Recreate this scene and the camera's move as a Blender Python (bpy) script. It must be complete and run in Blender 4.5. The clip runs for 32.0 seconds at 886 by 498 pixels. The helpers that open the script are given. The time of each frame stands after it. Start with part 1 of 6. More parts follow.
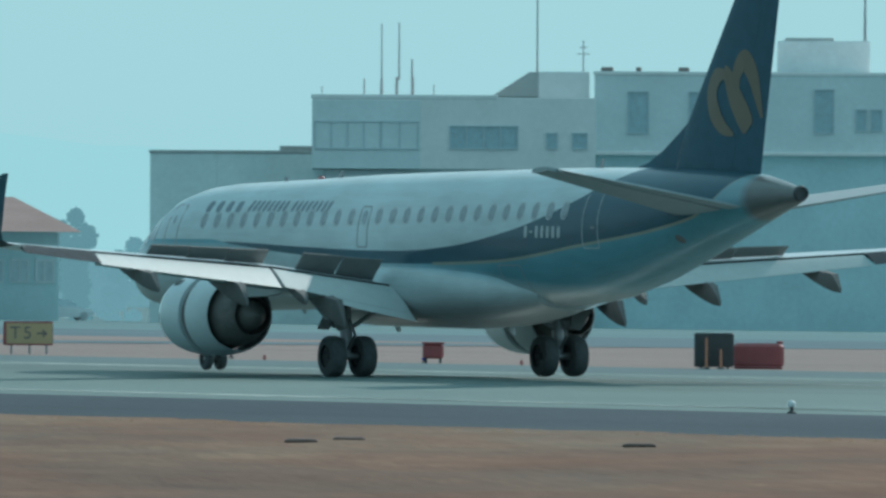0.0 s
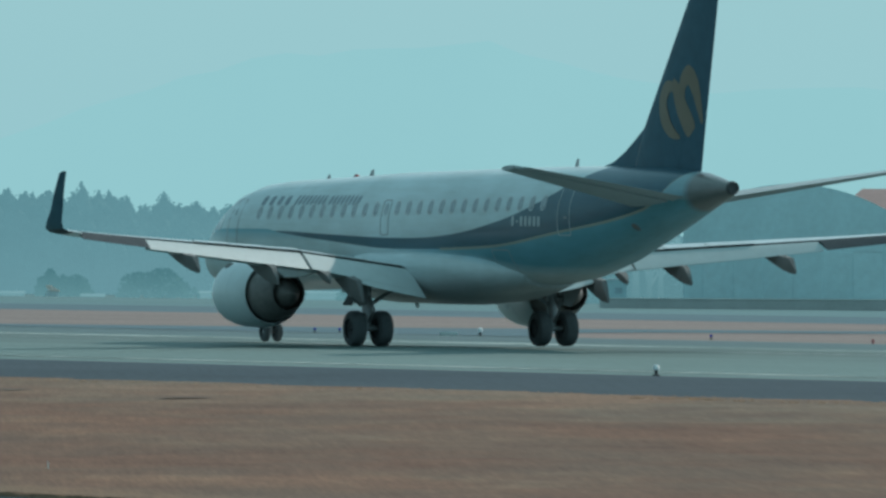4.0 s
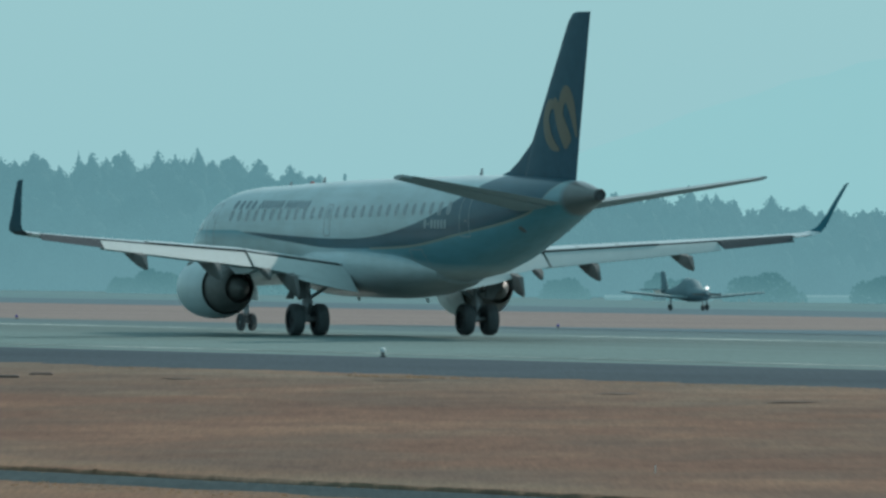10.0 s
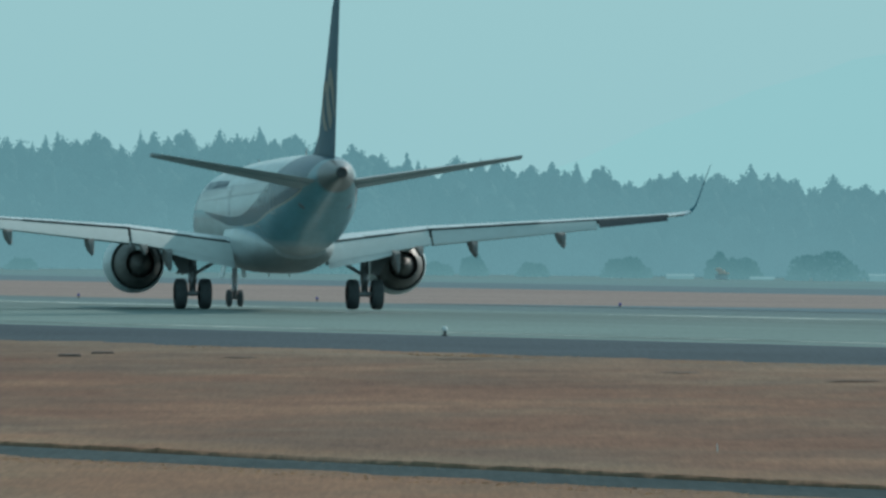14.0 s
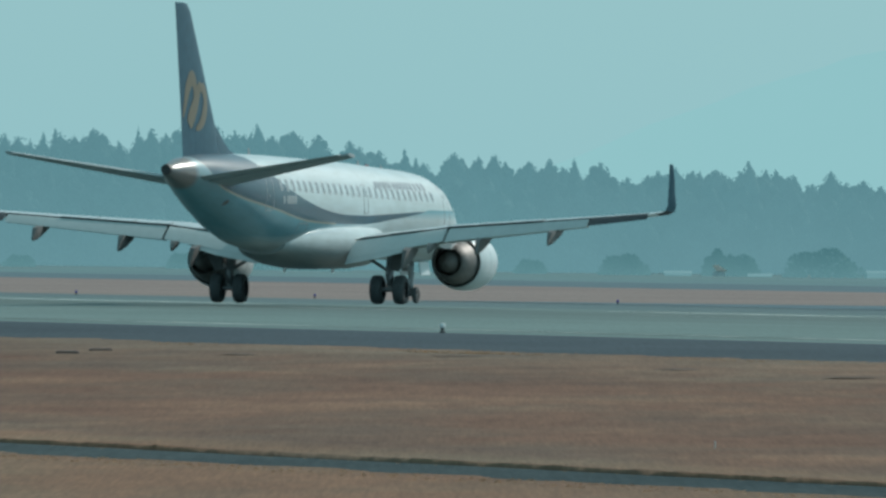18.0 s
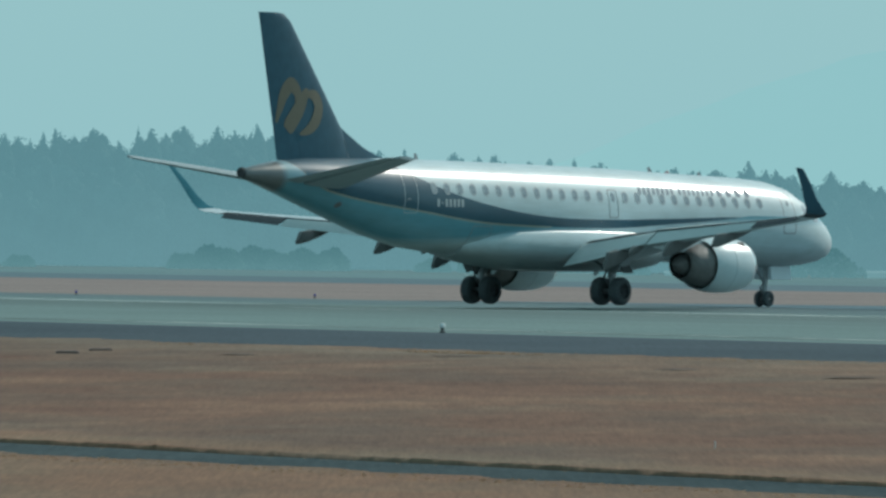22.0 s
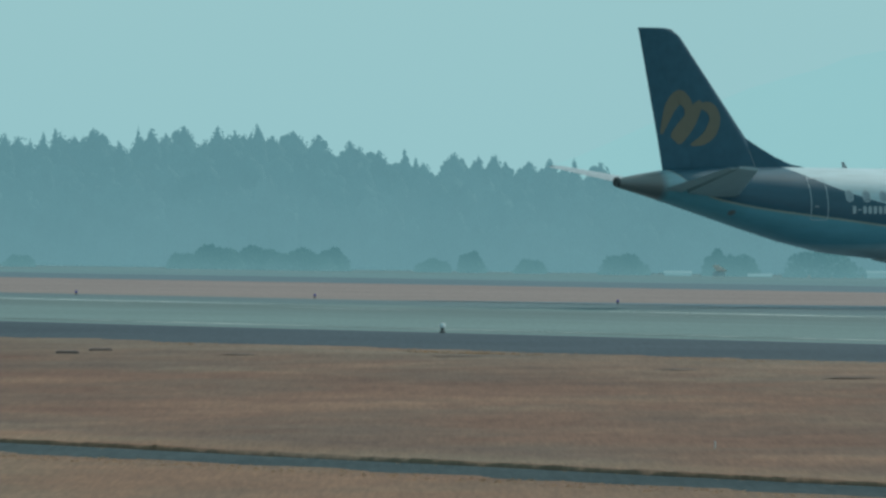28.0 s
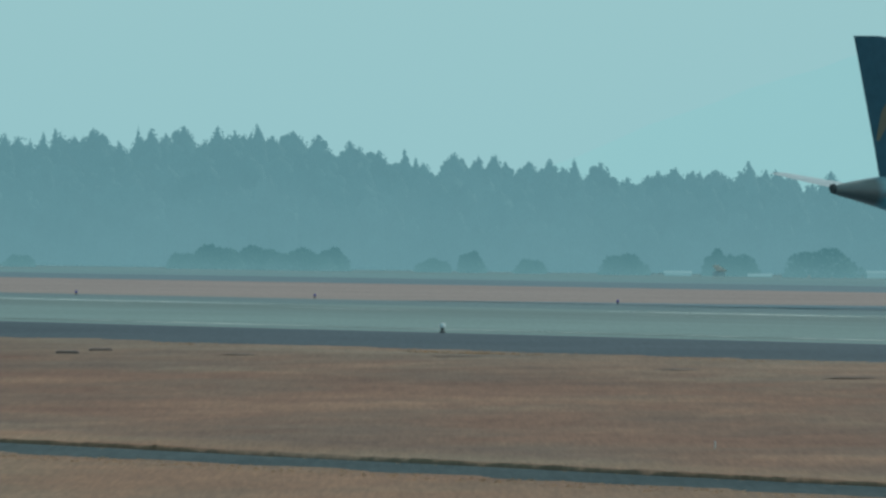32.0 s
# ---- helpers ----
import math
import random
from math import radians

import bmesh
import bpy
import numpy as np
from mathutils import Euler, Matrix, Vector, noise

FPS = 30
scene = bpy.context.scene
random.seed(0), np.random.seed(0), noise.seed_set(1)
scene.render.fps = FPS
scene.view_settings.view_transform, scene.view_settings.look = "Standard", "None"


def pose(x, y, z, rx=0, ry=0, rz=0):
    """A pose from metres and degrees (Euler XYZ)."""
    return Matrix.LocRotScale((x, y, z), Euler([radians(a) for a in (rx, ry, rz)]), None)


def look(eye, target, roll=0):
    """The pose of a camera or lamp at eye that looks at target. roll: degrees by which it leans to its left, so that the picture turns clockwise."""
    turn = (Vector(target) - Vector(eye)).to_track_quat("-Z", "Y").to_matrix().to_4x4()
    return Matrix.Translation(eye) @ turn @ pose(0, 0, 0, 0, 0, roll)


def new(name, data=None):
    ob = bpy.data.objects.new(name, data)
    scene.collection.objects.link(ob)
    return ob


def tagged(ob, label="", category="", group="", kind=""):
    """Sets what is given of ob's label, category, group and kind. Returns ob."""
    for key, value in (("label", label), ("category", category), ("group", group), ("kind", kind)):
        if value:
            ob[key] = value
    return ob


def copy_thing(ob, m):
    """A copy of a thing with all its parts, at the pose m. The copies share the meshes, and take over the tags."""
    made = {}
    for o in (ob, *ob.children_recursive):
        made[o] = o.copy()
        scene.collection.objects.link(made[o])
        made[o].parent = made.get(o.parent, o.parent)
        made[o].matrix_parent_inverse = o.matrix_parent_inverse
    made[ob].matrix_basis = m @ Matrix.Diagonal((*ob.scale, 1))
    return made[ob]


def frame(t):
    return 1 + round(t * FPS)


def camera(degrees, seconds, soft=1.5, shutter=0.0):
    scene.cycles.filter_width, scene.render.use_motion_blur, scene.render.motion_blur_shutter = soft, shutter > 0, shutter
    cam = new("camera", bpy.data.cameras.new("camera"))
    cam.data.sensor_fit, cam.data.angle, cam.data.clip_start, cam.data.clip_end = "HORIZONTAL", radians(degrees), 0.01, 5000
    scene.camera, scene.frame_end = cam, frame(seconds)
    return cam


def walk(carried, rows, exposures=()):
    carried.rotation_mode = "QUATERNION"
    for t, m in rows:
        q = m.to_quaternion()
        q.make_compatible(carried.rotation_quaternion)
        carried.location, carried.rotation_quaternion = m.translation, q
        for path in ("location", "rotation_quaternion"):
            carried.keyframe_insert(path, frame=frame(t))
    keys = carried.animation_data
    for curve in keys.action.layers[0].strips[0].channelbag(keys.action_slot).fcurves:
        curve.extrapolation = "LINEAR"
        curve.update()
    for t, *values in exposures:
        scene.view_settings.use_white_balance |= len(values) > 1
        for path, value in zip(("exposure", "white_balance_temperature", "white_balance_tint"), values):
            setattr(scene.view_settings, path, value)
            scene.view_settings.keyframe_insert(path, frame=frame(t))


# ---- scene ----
# World: the camera stands at x = y = 0; y runs ahead of its last view, x to the right.
EYE = Vector((0, 0, 3.12))
JET = [
    (0, 43.68, 363.89, 0.073, -0.18, -0.18, 109.71),
    (1, 36.97, 382.11, 0.078, -0.13, -0.13, 110.38),
    (2, 30.82, 398.65, 0.084, -0.10, -0.10, 111.09),
    (3, 25.12, 413.58, 0.088, -0.10, -0.09, 111.54),
    (4, 20.01, 426.59, 0.090, -0.13, -0.09, 111.52),
    (5, 15.47, 438.23, 0.091, -0.16, -0.10, 111.50),
    (6, 11.46, 448.70, 0.092, -0.18, -0.12, 111.43),
    (7, 7.99, 457.68, 0.094, -0.19, -0.13, 111.30),
    (8, 5.02, 465.58, 0.096, -0.20, -0.14, 111.19),
    (9, 2.50, 472.30, 0.097, -0.19, -0.16, 111.13),
    (10, 0.31, 478.18, 0.095, -0.17, -0.17, 110.56),
    (11, -1.68, 483.92, 0.095, -0.14, -0.17, 109.00),
    (12, -3.38, 489.48, 0.095, -0.11, -0.13, 105.82),
    (13, -4.76, 495.27, 0.093, -0.06, -0.06, 101.52),
    (14, -5.70, 501.17, 0.089, -0.00, 0.03, 97.04),
    (15, -6.23, 506.91, 0.084, 0.06, 0.10, 92.05),
    (16, -6.30, 512.07, 0.079, 0.12, 0.15, 87.04),
    (17, -5.83, 517.05, 0.073, 0.16, 0.18, 81.43),
    (18, -4.78, 522.07, 0.063, 0.17, 0.21, 75.02),
    (19, -3.28, 526.85, 0.047, 0.16, 0.23, 69.07),
    (20, -1.32, 531.42, 0.027, 0.12, 0.27, 63.67),
    (21, 1.06, 535.73, 0.001, 0.07, 0.35, 58.28),
    (22, 3.79, 539.81, -0.033, 0.04, 0.44, 53.39),
    (23, 6.83, 543.61, -0.070, 0.04, 0.49, 48.75),
    (24, 9.94, 546.88, -0.097, 0.08, 0.48, 44.60),
    (25, 13.04, 549.81, -0.112, 0.12, 0.42, 40.90),
    (26, 16.18, 552.50, -0.122, 0.15, 0.33, 37.85),
    (27, 19.22, 554.88, -0.131, 0.16, 0.22, 35.55),
    (28, 21.80, 556.82, -0.142, 0.17, 0.11, 34.25),
    (29, 24.37, 558.54, -0.156, 0.16, 0.01, 33.10),
    (30, 26.74, 560.07, -0.172, 0.15, -0.09, 31.75),
    (31, 28.78, 561.33, -0.190, 0.14, -0.18, 31.19),
    (32, 30.61, 562.45, -0.208, 0.13, -0.28, 31.24),
]
# seconds, degrees to the right, degrees up
PAN = [
    (0, 6.8000, 0.0248),
    (0.5, 6.0986, 0.0210),
    (1, 5.4898, 0.0166),
    (1.5, 4.8965, 0.0142),
    (2, 4.4348, -0.0030),
    (2.5, 3.9843, -0.0024),
    (4.5, 2.3019, -0.0267),
    (5, 2.1018, -0.0163),
    (5.5, 1.8961, -0.0104),
    (6, 1.7116, -0.0039),
    (6.5, 1.5127, -0.0074),
    (7, 1.2395, -0.0094),
    (7.5, 1.0035, -0.0113),
    (8, 0.7909, -0.0139),
    (8.5, 0.6755, -0.0211),
    (9, 0.5866, -0.0217),
    (9.5, 0.4120, -0.0270),
    (10, 0.2330, -0.0228),
    (10.5, 0.1307, -0.0262),
    (11, 0.0414, -0.0360),
    (11.5, 0.0081, -0.0528),
    (12, -0.0202, -0.0506),
    (12.5, -0.0314, -0.0659),
    (13, -0.0187, -0.0833),
    (13.5, -0.0158, -0.0953),
    (14, -0.0090, -0.1073),
    (14.5, -0.0051, -0.1159),
    (16.5, 0.0, -0.1192),
    (32, 0.0, -0.1192),
]


def aim(right, up):
    a, b = radians(right), radians(up)
    way = Vector((math.sin(a) * math.cos(b), math.cos(a) * math.cos(b), math.sin(b)))
    return look(EYE, EYE + way * 100, 0.323)


cam = camera(3.4708, 32.0, soft=2.8, shutter=0.12)
walk(cam, [(t, aim(r, u)) for t, r, u in PAN],
     exposures=[(0, 0.07, 6000, 8), (2, -0.06, 6050, 8), (5, -0.11, 6150, 8), (14, -0.135, 6200, 8), (20, -0.195, 6250, 8), (25, -0.145, 6250, 8), (32, -0.145, 6250, 8)])

# ---- light: a hazy winter sun ahead and to the right ----
SUN_EL, SUN_AZ = radians(33), radians(47)      # azimuth counted from +x towards +y
world = bpy.data.worlds.new("sky")
scene.world = world
world.use_nodes = True
wn = world.node_tree.nodes
sky = wn.new("ShaderNodeTexSky")
sky.sky_type, sky.sun_disc = "NISHITA", False
sky.sun_elevation, sky.sun_rotation = SUN_EL, math.pi / 2 - SUN_AZ
sky.air_density, sky.dust_density, sky.ozone_density, sky.altitude = 1.0, 1.0, 2.0, 50
wl = world.node_tree.links
# winter haze pales the sky towards the horizon, all the way round
way_of = wn.new("ShaderNodeTexCoord")
split = wn.new("ShaderNodeSeparateXYZ")
rise = wn.new("ShaderNodeValToRGB")
for e, (pos, k) in zip((rise.color_ramp.elements[0], rise.color_ramp.elements[1], rise.color_ramp.elements.new(0.2)), ((0.0, 0.95), (0.9, 0.15), (0.2, 0.62))):
    e.position, e.color = pos, (k, k, k, 1)
dim = wn.new("ShaderNodeMix")
dim.data_type, dim.blend_type = "RGBA", "MULTIPLY"
dim.inputs[0].default_value, dim.inputs[7].default_value = 1.0, (0.085, 0.085, 0.085, 1)
haze = wn.new("ShaderNodeMix")
haze.data_type = "RGBA"
haze.inputs[7].default_value = (0.338, 0.612, 0.640, 1)
wl.new(way_of.outputs["Generated"], split.inputs[0])
wl.new(split.outputs[2], rise.inputs[0])
wl.new(sky.outputs[0], dim.inputs[6])
wl.new(dim.outputs[2], haze.inputs[6])
wl.new(rise.outputs[0], haze.inputs[0])
# the haze scatters forward: brighter towards the sun, dimmer behind
glow = wn.new("ShaderNodeVectorMath")
glow.operation = "DOT_PRODUCT"
glow.inputs[1].default_value = (math.cos(SUN_AZ), math.sin(SUN_AZ), 0)
wl.new(way_of.outputs["Generated"], glow.inputs[0])
share = wn.new("ShaderNodeMath")
share.operation = "MULTIPLY_ADD"
share.inputs[1].default_value, share.inputs[2].default_value = 0.20, 0.863
wl.new(glow.outputs["Value"], share.inputs[0])
wl.new(haze.outputs[2], wn["Background"].inputs[0])
wl.new(share.outputs[0], wn["Background"].inputs[1])
sun = new("sun", bpy.data.lights.new("sun", "SUN"))
sun.data.energy, sun.data.angle, sun.data.color = 3.0, radians(1.2), (1, 0.93, 0.82)
sun_way = Vector((math.cos(SUN_AZ) * math.cos(SUN_EL), math.sin(SUN_AZ) * math.cos(SUN_EL), math.sin(SUN_EL)))
sun.matrix_world = look(sun_way * 100, (0, 0, 0))


# ---- materials ----
def nodes_of(name):
    m = bpy.data.materials.new(name)
    m.use_nodes = True
    nt = m.node_tree
    return m, nt, nt.nodes["Principled BSDF"]


def link(nt, a, b):
    nt.links.new(a, b)


def coords(nt, scale=(1, 1, 1), rot=0.0, space="Object"):
    tc = nt.nodes.new("ShaderNodeTexCoord")
    mp = nt.nodes.new("ShaderNodeMapping")
    mp.inputs["Scale"].default_value = scale
    mp.inputs["Rotation"].default_value[2] = rot
    link(nt, tc.outputs[space], mp.inputs[0])
    return mp.outputs[0]


def tilted(nt, degrees, scale):
    """Coordinates turned about z, then scaled: grain that lies at an angle."""
    tc = nt.nodes.new("ShaderNodeTexCoord")
    turn, size = nt.nodes.new("ShaderNodeMapping"), nt.nodes.new("ShaderNodeMapping")
    turn.inputs["Rotation"].default_value[2] = radians(degrees)
    size.inputs["Scale"].default_value = scale
    link(nt, tc.outputs["Object"], turn.inputs[0])
    link(nt, turn.outputs[0], size.inputs[0])
    return size.outputs[0]


def noise_of(nt, vec, scale, detail=4.0, rough=0.6):
    n = nt.nodes.new("ShaderNodeTexNoise")
    n.inputs["Scale"].default_value, n.inputs["Detail"].default_value = scale, detail
    n.inputs["Roughness"].default_value = rough
    link(nt, vec, n.inputs["Vector"])
    return n.outputs[0]


def ramp(nt, fac, stops):
    r = nt.nodes.new("ShaderNodeValToRGB")
    els = r.color_ramp.elements
    while len(els) < len(stops):
        els.new(0.5)
    for e, (pos, col) in zip(els, stops):
        e.position, e.color = pos, (*col, 1)
    link(nt, fac, r.inputs[0])
    return r.outputs[0]


def mix(nt, fac, a, b, mode="MIX"):
    m = nt.nodes.new("ShaderNodeMix")
    m.data_type, m.blend_type = "RGBA", mode
    for sock, v in ((m.inputs[0], fac), (m.inputs[6], a), (m.inputs[7], b)):
        if isinstance(v, (int, float)):
            sock.default_value = v
        elif isinstance(v, tuple):
            sock.default_value = (*v, 1)
        else:
            link(nt, v, sock)
    return m.outputs[2]


def math_of(nt, op, a, b=0.0):
    m = nt.nodes.new("ShaderNodeMath")
    m.operation = op
    for sock, v in ((m.inputs[0], a), (m.inputs[1], b)):
        if isinstance(v, (int, float)):
            sock.default_value = v
        else:
            link(nt, v, sock)
    return m.outputs[0]


def bump_of(nt, bsdf, height, strength, dist):
    b = nt.nodes.new("ShaderNodeBump")
    b.inputs["Strength"].default_value, b.inputs["Distance"].default_value = strength, dist
    link(nt, height, b.inputs["Height"])
    link(nt, b.outputs[0], bsdf.inputs["Normal"])


def plain(name, col, rough=0.5, metal=0.0, var=0.18, scale=3.0, bump=0.0, coat=0.0, spec=0.5):
    """A surface of one colour with grain and stains at two scales."""
    m, nt, b = nodes_of(name)
    v = coords(nt)
    big, small = noise_of(nt, v, scale), noise_of(nt, v, scale * 9)
    f = mix(nt, 0.4, big, small)
    lo, hi = tuple(c * (1 - var) for c in col), tuple(min(1, c * (1 + var)) for c in col)
    link(nt, ramp(nt, f, [(0.3, lo), (0.7, hi)]), b.inputs["Base Color"])
    b.inputs["Roughness"].default_value, b.inputs["Metallic"].default_value = rough, metal
    b.inputs["Coat Weight"].default_value, b.inputs["Specular IOR Level"].default_value = coat, spec
    b.inputs["Coat Roughness"].default_value = 0.10
    if bump:
        bump_of(nt, b, small, 0.5, bump)
    return m


WHITE = (0.65, 0.755, 0.79)
NAVY = (0.052, 0.126, 0.176)
TURQ = (0.175, 0.410, 0.500)
BELLY_SHADE = (0.40, 0.43, 0.44)
GOLD = (0.18, 0.150, 0.105)
M_WHITE = plain("white_paint", (0.665, 0.745, 0.772), 0.32, var=0.06, scale=0.6)
M_NAVY = plain("navy_paint", (0.054, 0.126, 0.175), 0.6, var=0.15, spec=0.12, coat=0.10)
M_GOLD = plain("gold_paint", GOLD, 0.4, var=0.08)
M_GREY = plain("wing_grey_paint", (0.58, 0.63, 0.65), 0.28, var=0.10, scale=1.2)
M_FAIR = plain("fairing_grey_paint", (0.19, 0.19, 0.19), 0.65, var=0.12, spec=0.2)
M_FLAP = plain("flap_light_grey_paint", (0.49, 0.545, 0.555), 0.45, var=0.08)
M_AIL = plain("outer_wing_dark_grey", (0.095, 0.105, 0.116), 0.8, var=0.15, spec=0.02)
M_SPOIL = plain("spoiler_underside_grey", (0.27, 0.27, 0.265), 0.7, var=0.12, spec=0.15)
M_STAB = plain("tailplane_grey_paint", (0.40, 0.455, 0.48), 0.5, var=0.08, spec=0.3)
# the small aircraft's greys are blued to imitate the haze before it
M_SMALL = plain("light_aircraft_hazed_grey", (0.22, 0.30, 0.33), 0.8, var=0.10, spec=0.1)
M_SWING = plain("light_aircraft_hazed_wing", (0.30, 0.39, 0.41), 0.8, var=0.08, spec=0.1)
M_DGREY = plain("blue_grey_lettering", (0.31, 0.35, 0.40), 0.7, var=0.1, spec=0.1)
M_STEEL = plain("gear_steel", (0.35, 0.36, 0.37), 0.4, 0.6, var=0.25, scale=8)
M_LIP = plain("polished_aluminium", (0.85, 0.86, 0.88), 0.16, 1.0, var=0.05)
M_HOT = plain("heat_stained_metal", (0.215, 0.205, 0.200), 0.55, 0.3, var=0.3, scale=4)
M_DUCT = plain("soot_dark_metal", (0.19, 0.185, 0.185), 0.8, 0.0, var=0.3, scale=6)
M_TYRE = plain("tyre_rubber", (0.100, 0.110, 0.116), 0.85, var=0.3, scale=12, bump=0.003)
M_RIM = plain("wheel_rim_grey", (0.06, 0.06, 0.065), 0.5, 0.3, var=0.2)
M_GAPSHADE = plain("flap_gap_shade_grey", (0.06, 0.065, 0.07), 0.6, var=0.2)
M_PANE = plain("cabin_window_glass", (0.36, 0.405, 0.44), 0.12, var=0.2)
M_RING = plain("window_rim_paint", (0.50, 0.53, 0.55), 0.4, var=0.05)
M_TIPIN = plain("deep_teal_paint", (0.055, 0.175, 0.225), 0.9, var=0.1, spec=0.0)
M_OUTL = plain("door_outline_grey", (0.30, 0.32, 0.34), 0.4, var=0.1)
M_RED = plain("red_paint", (0.34, 0.09, 0.095), 0.5, var=0.2)
M_BLUE = plain("blue_glass_lens", (0.02, 0.02, 0.35), 0.2, var=0.2)
M_DOME = plain("clear_lamp_dome", (0.85, 0.86, 0.86), 0.2, var=0.05)
M_BLACK = plain("black_plastic", (0.062, 0.064, 0.068), 0.5, var=0.3)
M_ORANGE = plain("orange_plastic", (0.62, 0.27, 0.17), 0.5, var=0.2)
M_SIGN = plain("sign_yellow_panel", (0.54, 0.42, 0.24), 0.5, var=0.08)
M_COVER = plain("rusty_iron_cover", (0.17, 0.125, 0.115), 0.9, var=0.5, scale=9.0, spec=0.05)


def curve_of(nt, x, pts):
    """A height in metres along the fuselage: pts are (x, z)."""
    c = nt.nodes.new("ShaderNodeFloatCurve")
    n = math_of(nt, "DIVIDE", math_of(nt, "ADD", x, 20.0), 40.0)
    cv = c.mapping.curves[0]
    ends = [(-20.0, pts[0][1])] + pts + [(20.0, pts[-1][1])]
    cv.points[0].location, cv.points[1].location = (0, ends[0][1] / 8), (1, ends[-1][1] / 8)
    for px, pz in ends[1:-1]:
        cv.points.new((px + 20) / 40, pz / 8)
    for p in cv.points:
        p.handle_type = "AUTO_CLAMPED"
    c.mapping.update()
    link(nt, n, c.inputs["Value"])
    return math_of(nt, "MULTIPLY", c.outputs[0], 8.0)


def livery():
    m, nt, b = nodes_of("airliner_livery_paint")
    tc = nt.nodes.new("ShaderNodeTexCoord")
    sp = nt.nodes.new("ShaderNodeSeparateXYZ")
    link(nt, tc.outputs["Object"], sp.inputs[0])
    x, z = sp.outputs[0], sp.outputs[2]
    zu = curve_of(nt, x, [(-12.2, 6.2), (-11.2, 5.3), (-10.2, 4.80), (-7.8, 4.05), (-5.4, 3.60), (-2.0, 3.24), (1.4, 3.16), (6, 3.24), (10.4, 3.34)])
    zl = curve_of(nt, x, [(-17.4, 6.0), (-16.7, 5.4), (-16.0, 4.80), (-15.2, 4.26), (-14.4, 3.98), (-8.9, 3.26), (-5.2, 2.93), (1.4, 2.84), (6, 3.04), (10.0, 3.30), (11.0, 3.4)])
    zt = curve_of(nt, x, [(-13, 2.5), (-10, 2.1), (-7, 2.15), (-4, 2.42), (1.5, 2.75), (6, 3.04)])
    under = math_of(nt, "LESS_THAN", z, zu)
    over = math_of(nt, "GREATER_THAN", z, zl)
    navy = math_of(nt, "MULTIPLY", under, over)
    below = math_of(nt, "LESS_THAN", z, zl)
    soft = math_of(nt, "DIVIDE", math_of(nt, "SUBTRACT", z, zt), 0.3)
    soft.node.use_clamp = True
    turq = math_of(nt, "MULTIPLY", below, soft)
    gold = math_of(nt, "MULTIPLY", math_of(nt, "LESS_THAN", math_of(nt, "ABSOLUTE", math_of(nt, "SUBTRACT", z, zl)), 0.034), math_of(nt, "LESS_THAN", x, -1.6))
    v = coords(nt, (0.5, 1, 1))
    stain = noise_of(nt, v, 1.5, 6)
    streak = noise_of(nt, coords(nt, (0.6, 6, 6)), 1.0, 5)
    # greying below z 2.35 imitates the shade under the belly
    underside_shade = math_of(nt, "DIVIDE", math_of(nt, "SUBTRACT", 2.35, z), 0.6)
    underside_shade.node.use_clamp = True
    col = mix(nt, turq, mix(nt, underside_shade, WHITE, BELLY_SHADE), TURQ)
    col = mix(nt, navy, col, NAVY)
    col = mix(nt, gold, col, (0.44, 0.42, 0.35))
    pale = math_of(nt, "MULTIPLY", math_of(nt, "LESS_THAN", x, -15.5), math_of(nt, "GREATER_THAN", z, 4.3))
    col = mix(nt, math_of(nt, "MULTIPLY", pale, below), col, (0.30, 0.46, 0.52))
    cone = math_of(nt, "DIVIDE", math_of(nt, "SUBTRACT", -16.55, x), 0.35)
    cone.node.use_clamp = True
    col = mix(nt, cone, col, (0.22, 0.22, 0.22))
    dirt = ramp(nt, mix(nt, 0.5, stain, streak), [(0.3, (0.78, 0.78, 0.76)), (0.62, (1, 1, 1))])
    link(nt, mix(nt, 1.0, col, dirt, "MULTIPLY"), b.inputs["Base Color"])
    link(nt, math_of(nt, "MULTIPLY", cone, 0.45), b.inputs["Metallic"])
    link(nt, math_of(nt, "SUBTRACT", 0.5, math_of(nt, "MULTIPLY", cone, 0.12)), b.inputs["Roughness"])
    b.inputs["Specular IOR Level"].default_value = 0.2
    b.inputs["Coat Weight"].default_value, b.inputs["Coat Roughness"].default_value = 0.5, 0.2
    return m


M_LIVERY = livery()


def grain(nt, deep, fine, amount):
    """Tufts and gaps in the turf: a brightness speckle drawn out along the wind."""
    n = noise_of(nt, tilted(nt, 20.7, (deep, fine, 1)), 1.0, 3, 0.7)
    return ramp(nt, n, [(0.32, (1 - amount,) * 3), (0.5, (1, 1, 1)), (0.68, (1 + amount,) * 3)])


def ground_mat(name, lo, mid, hi, streak=0.10, size=0.6, rough=0.95, bump=0.05, spec=0.2):
    """Ground with patches, streaks along the runway and fine grain, at three scales."""
    m, nt, b = nodes_of(name)
    v = coords(nt)
    lng = noise_of(nt, coords(nt, (streak, 1, 1)), 0.22, 5)
    fine = noise_of(nt, v, size * 4, 5, 0.7)
    wide = noise_of(nt, v, 0.045, 4)
    f = mix(nt, 0.45, mix(nt, 0.5, lng, wide), fine)
    col = ramp(nt, f, [(0.36, lo), (0.5, mid), (0.64, hi)])
    link(nt, mix(nt, 1.0, col, grain(nt, 0.15, 8.0, 0.10), "MULTIPLY"), b.inputs["Base Color"])
    b.inputs["Roughness"].default_value, b.inputs["Specular IOR Level"].default_value = rough, spec
    bump_of(nt, b, fine, 0.6, bump)
    return m


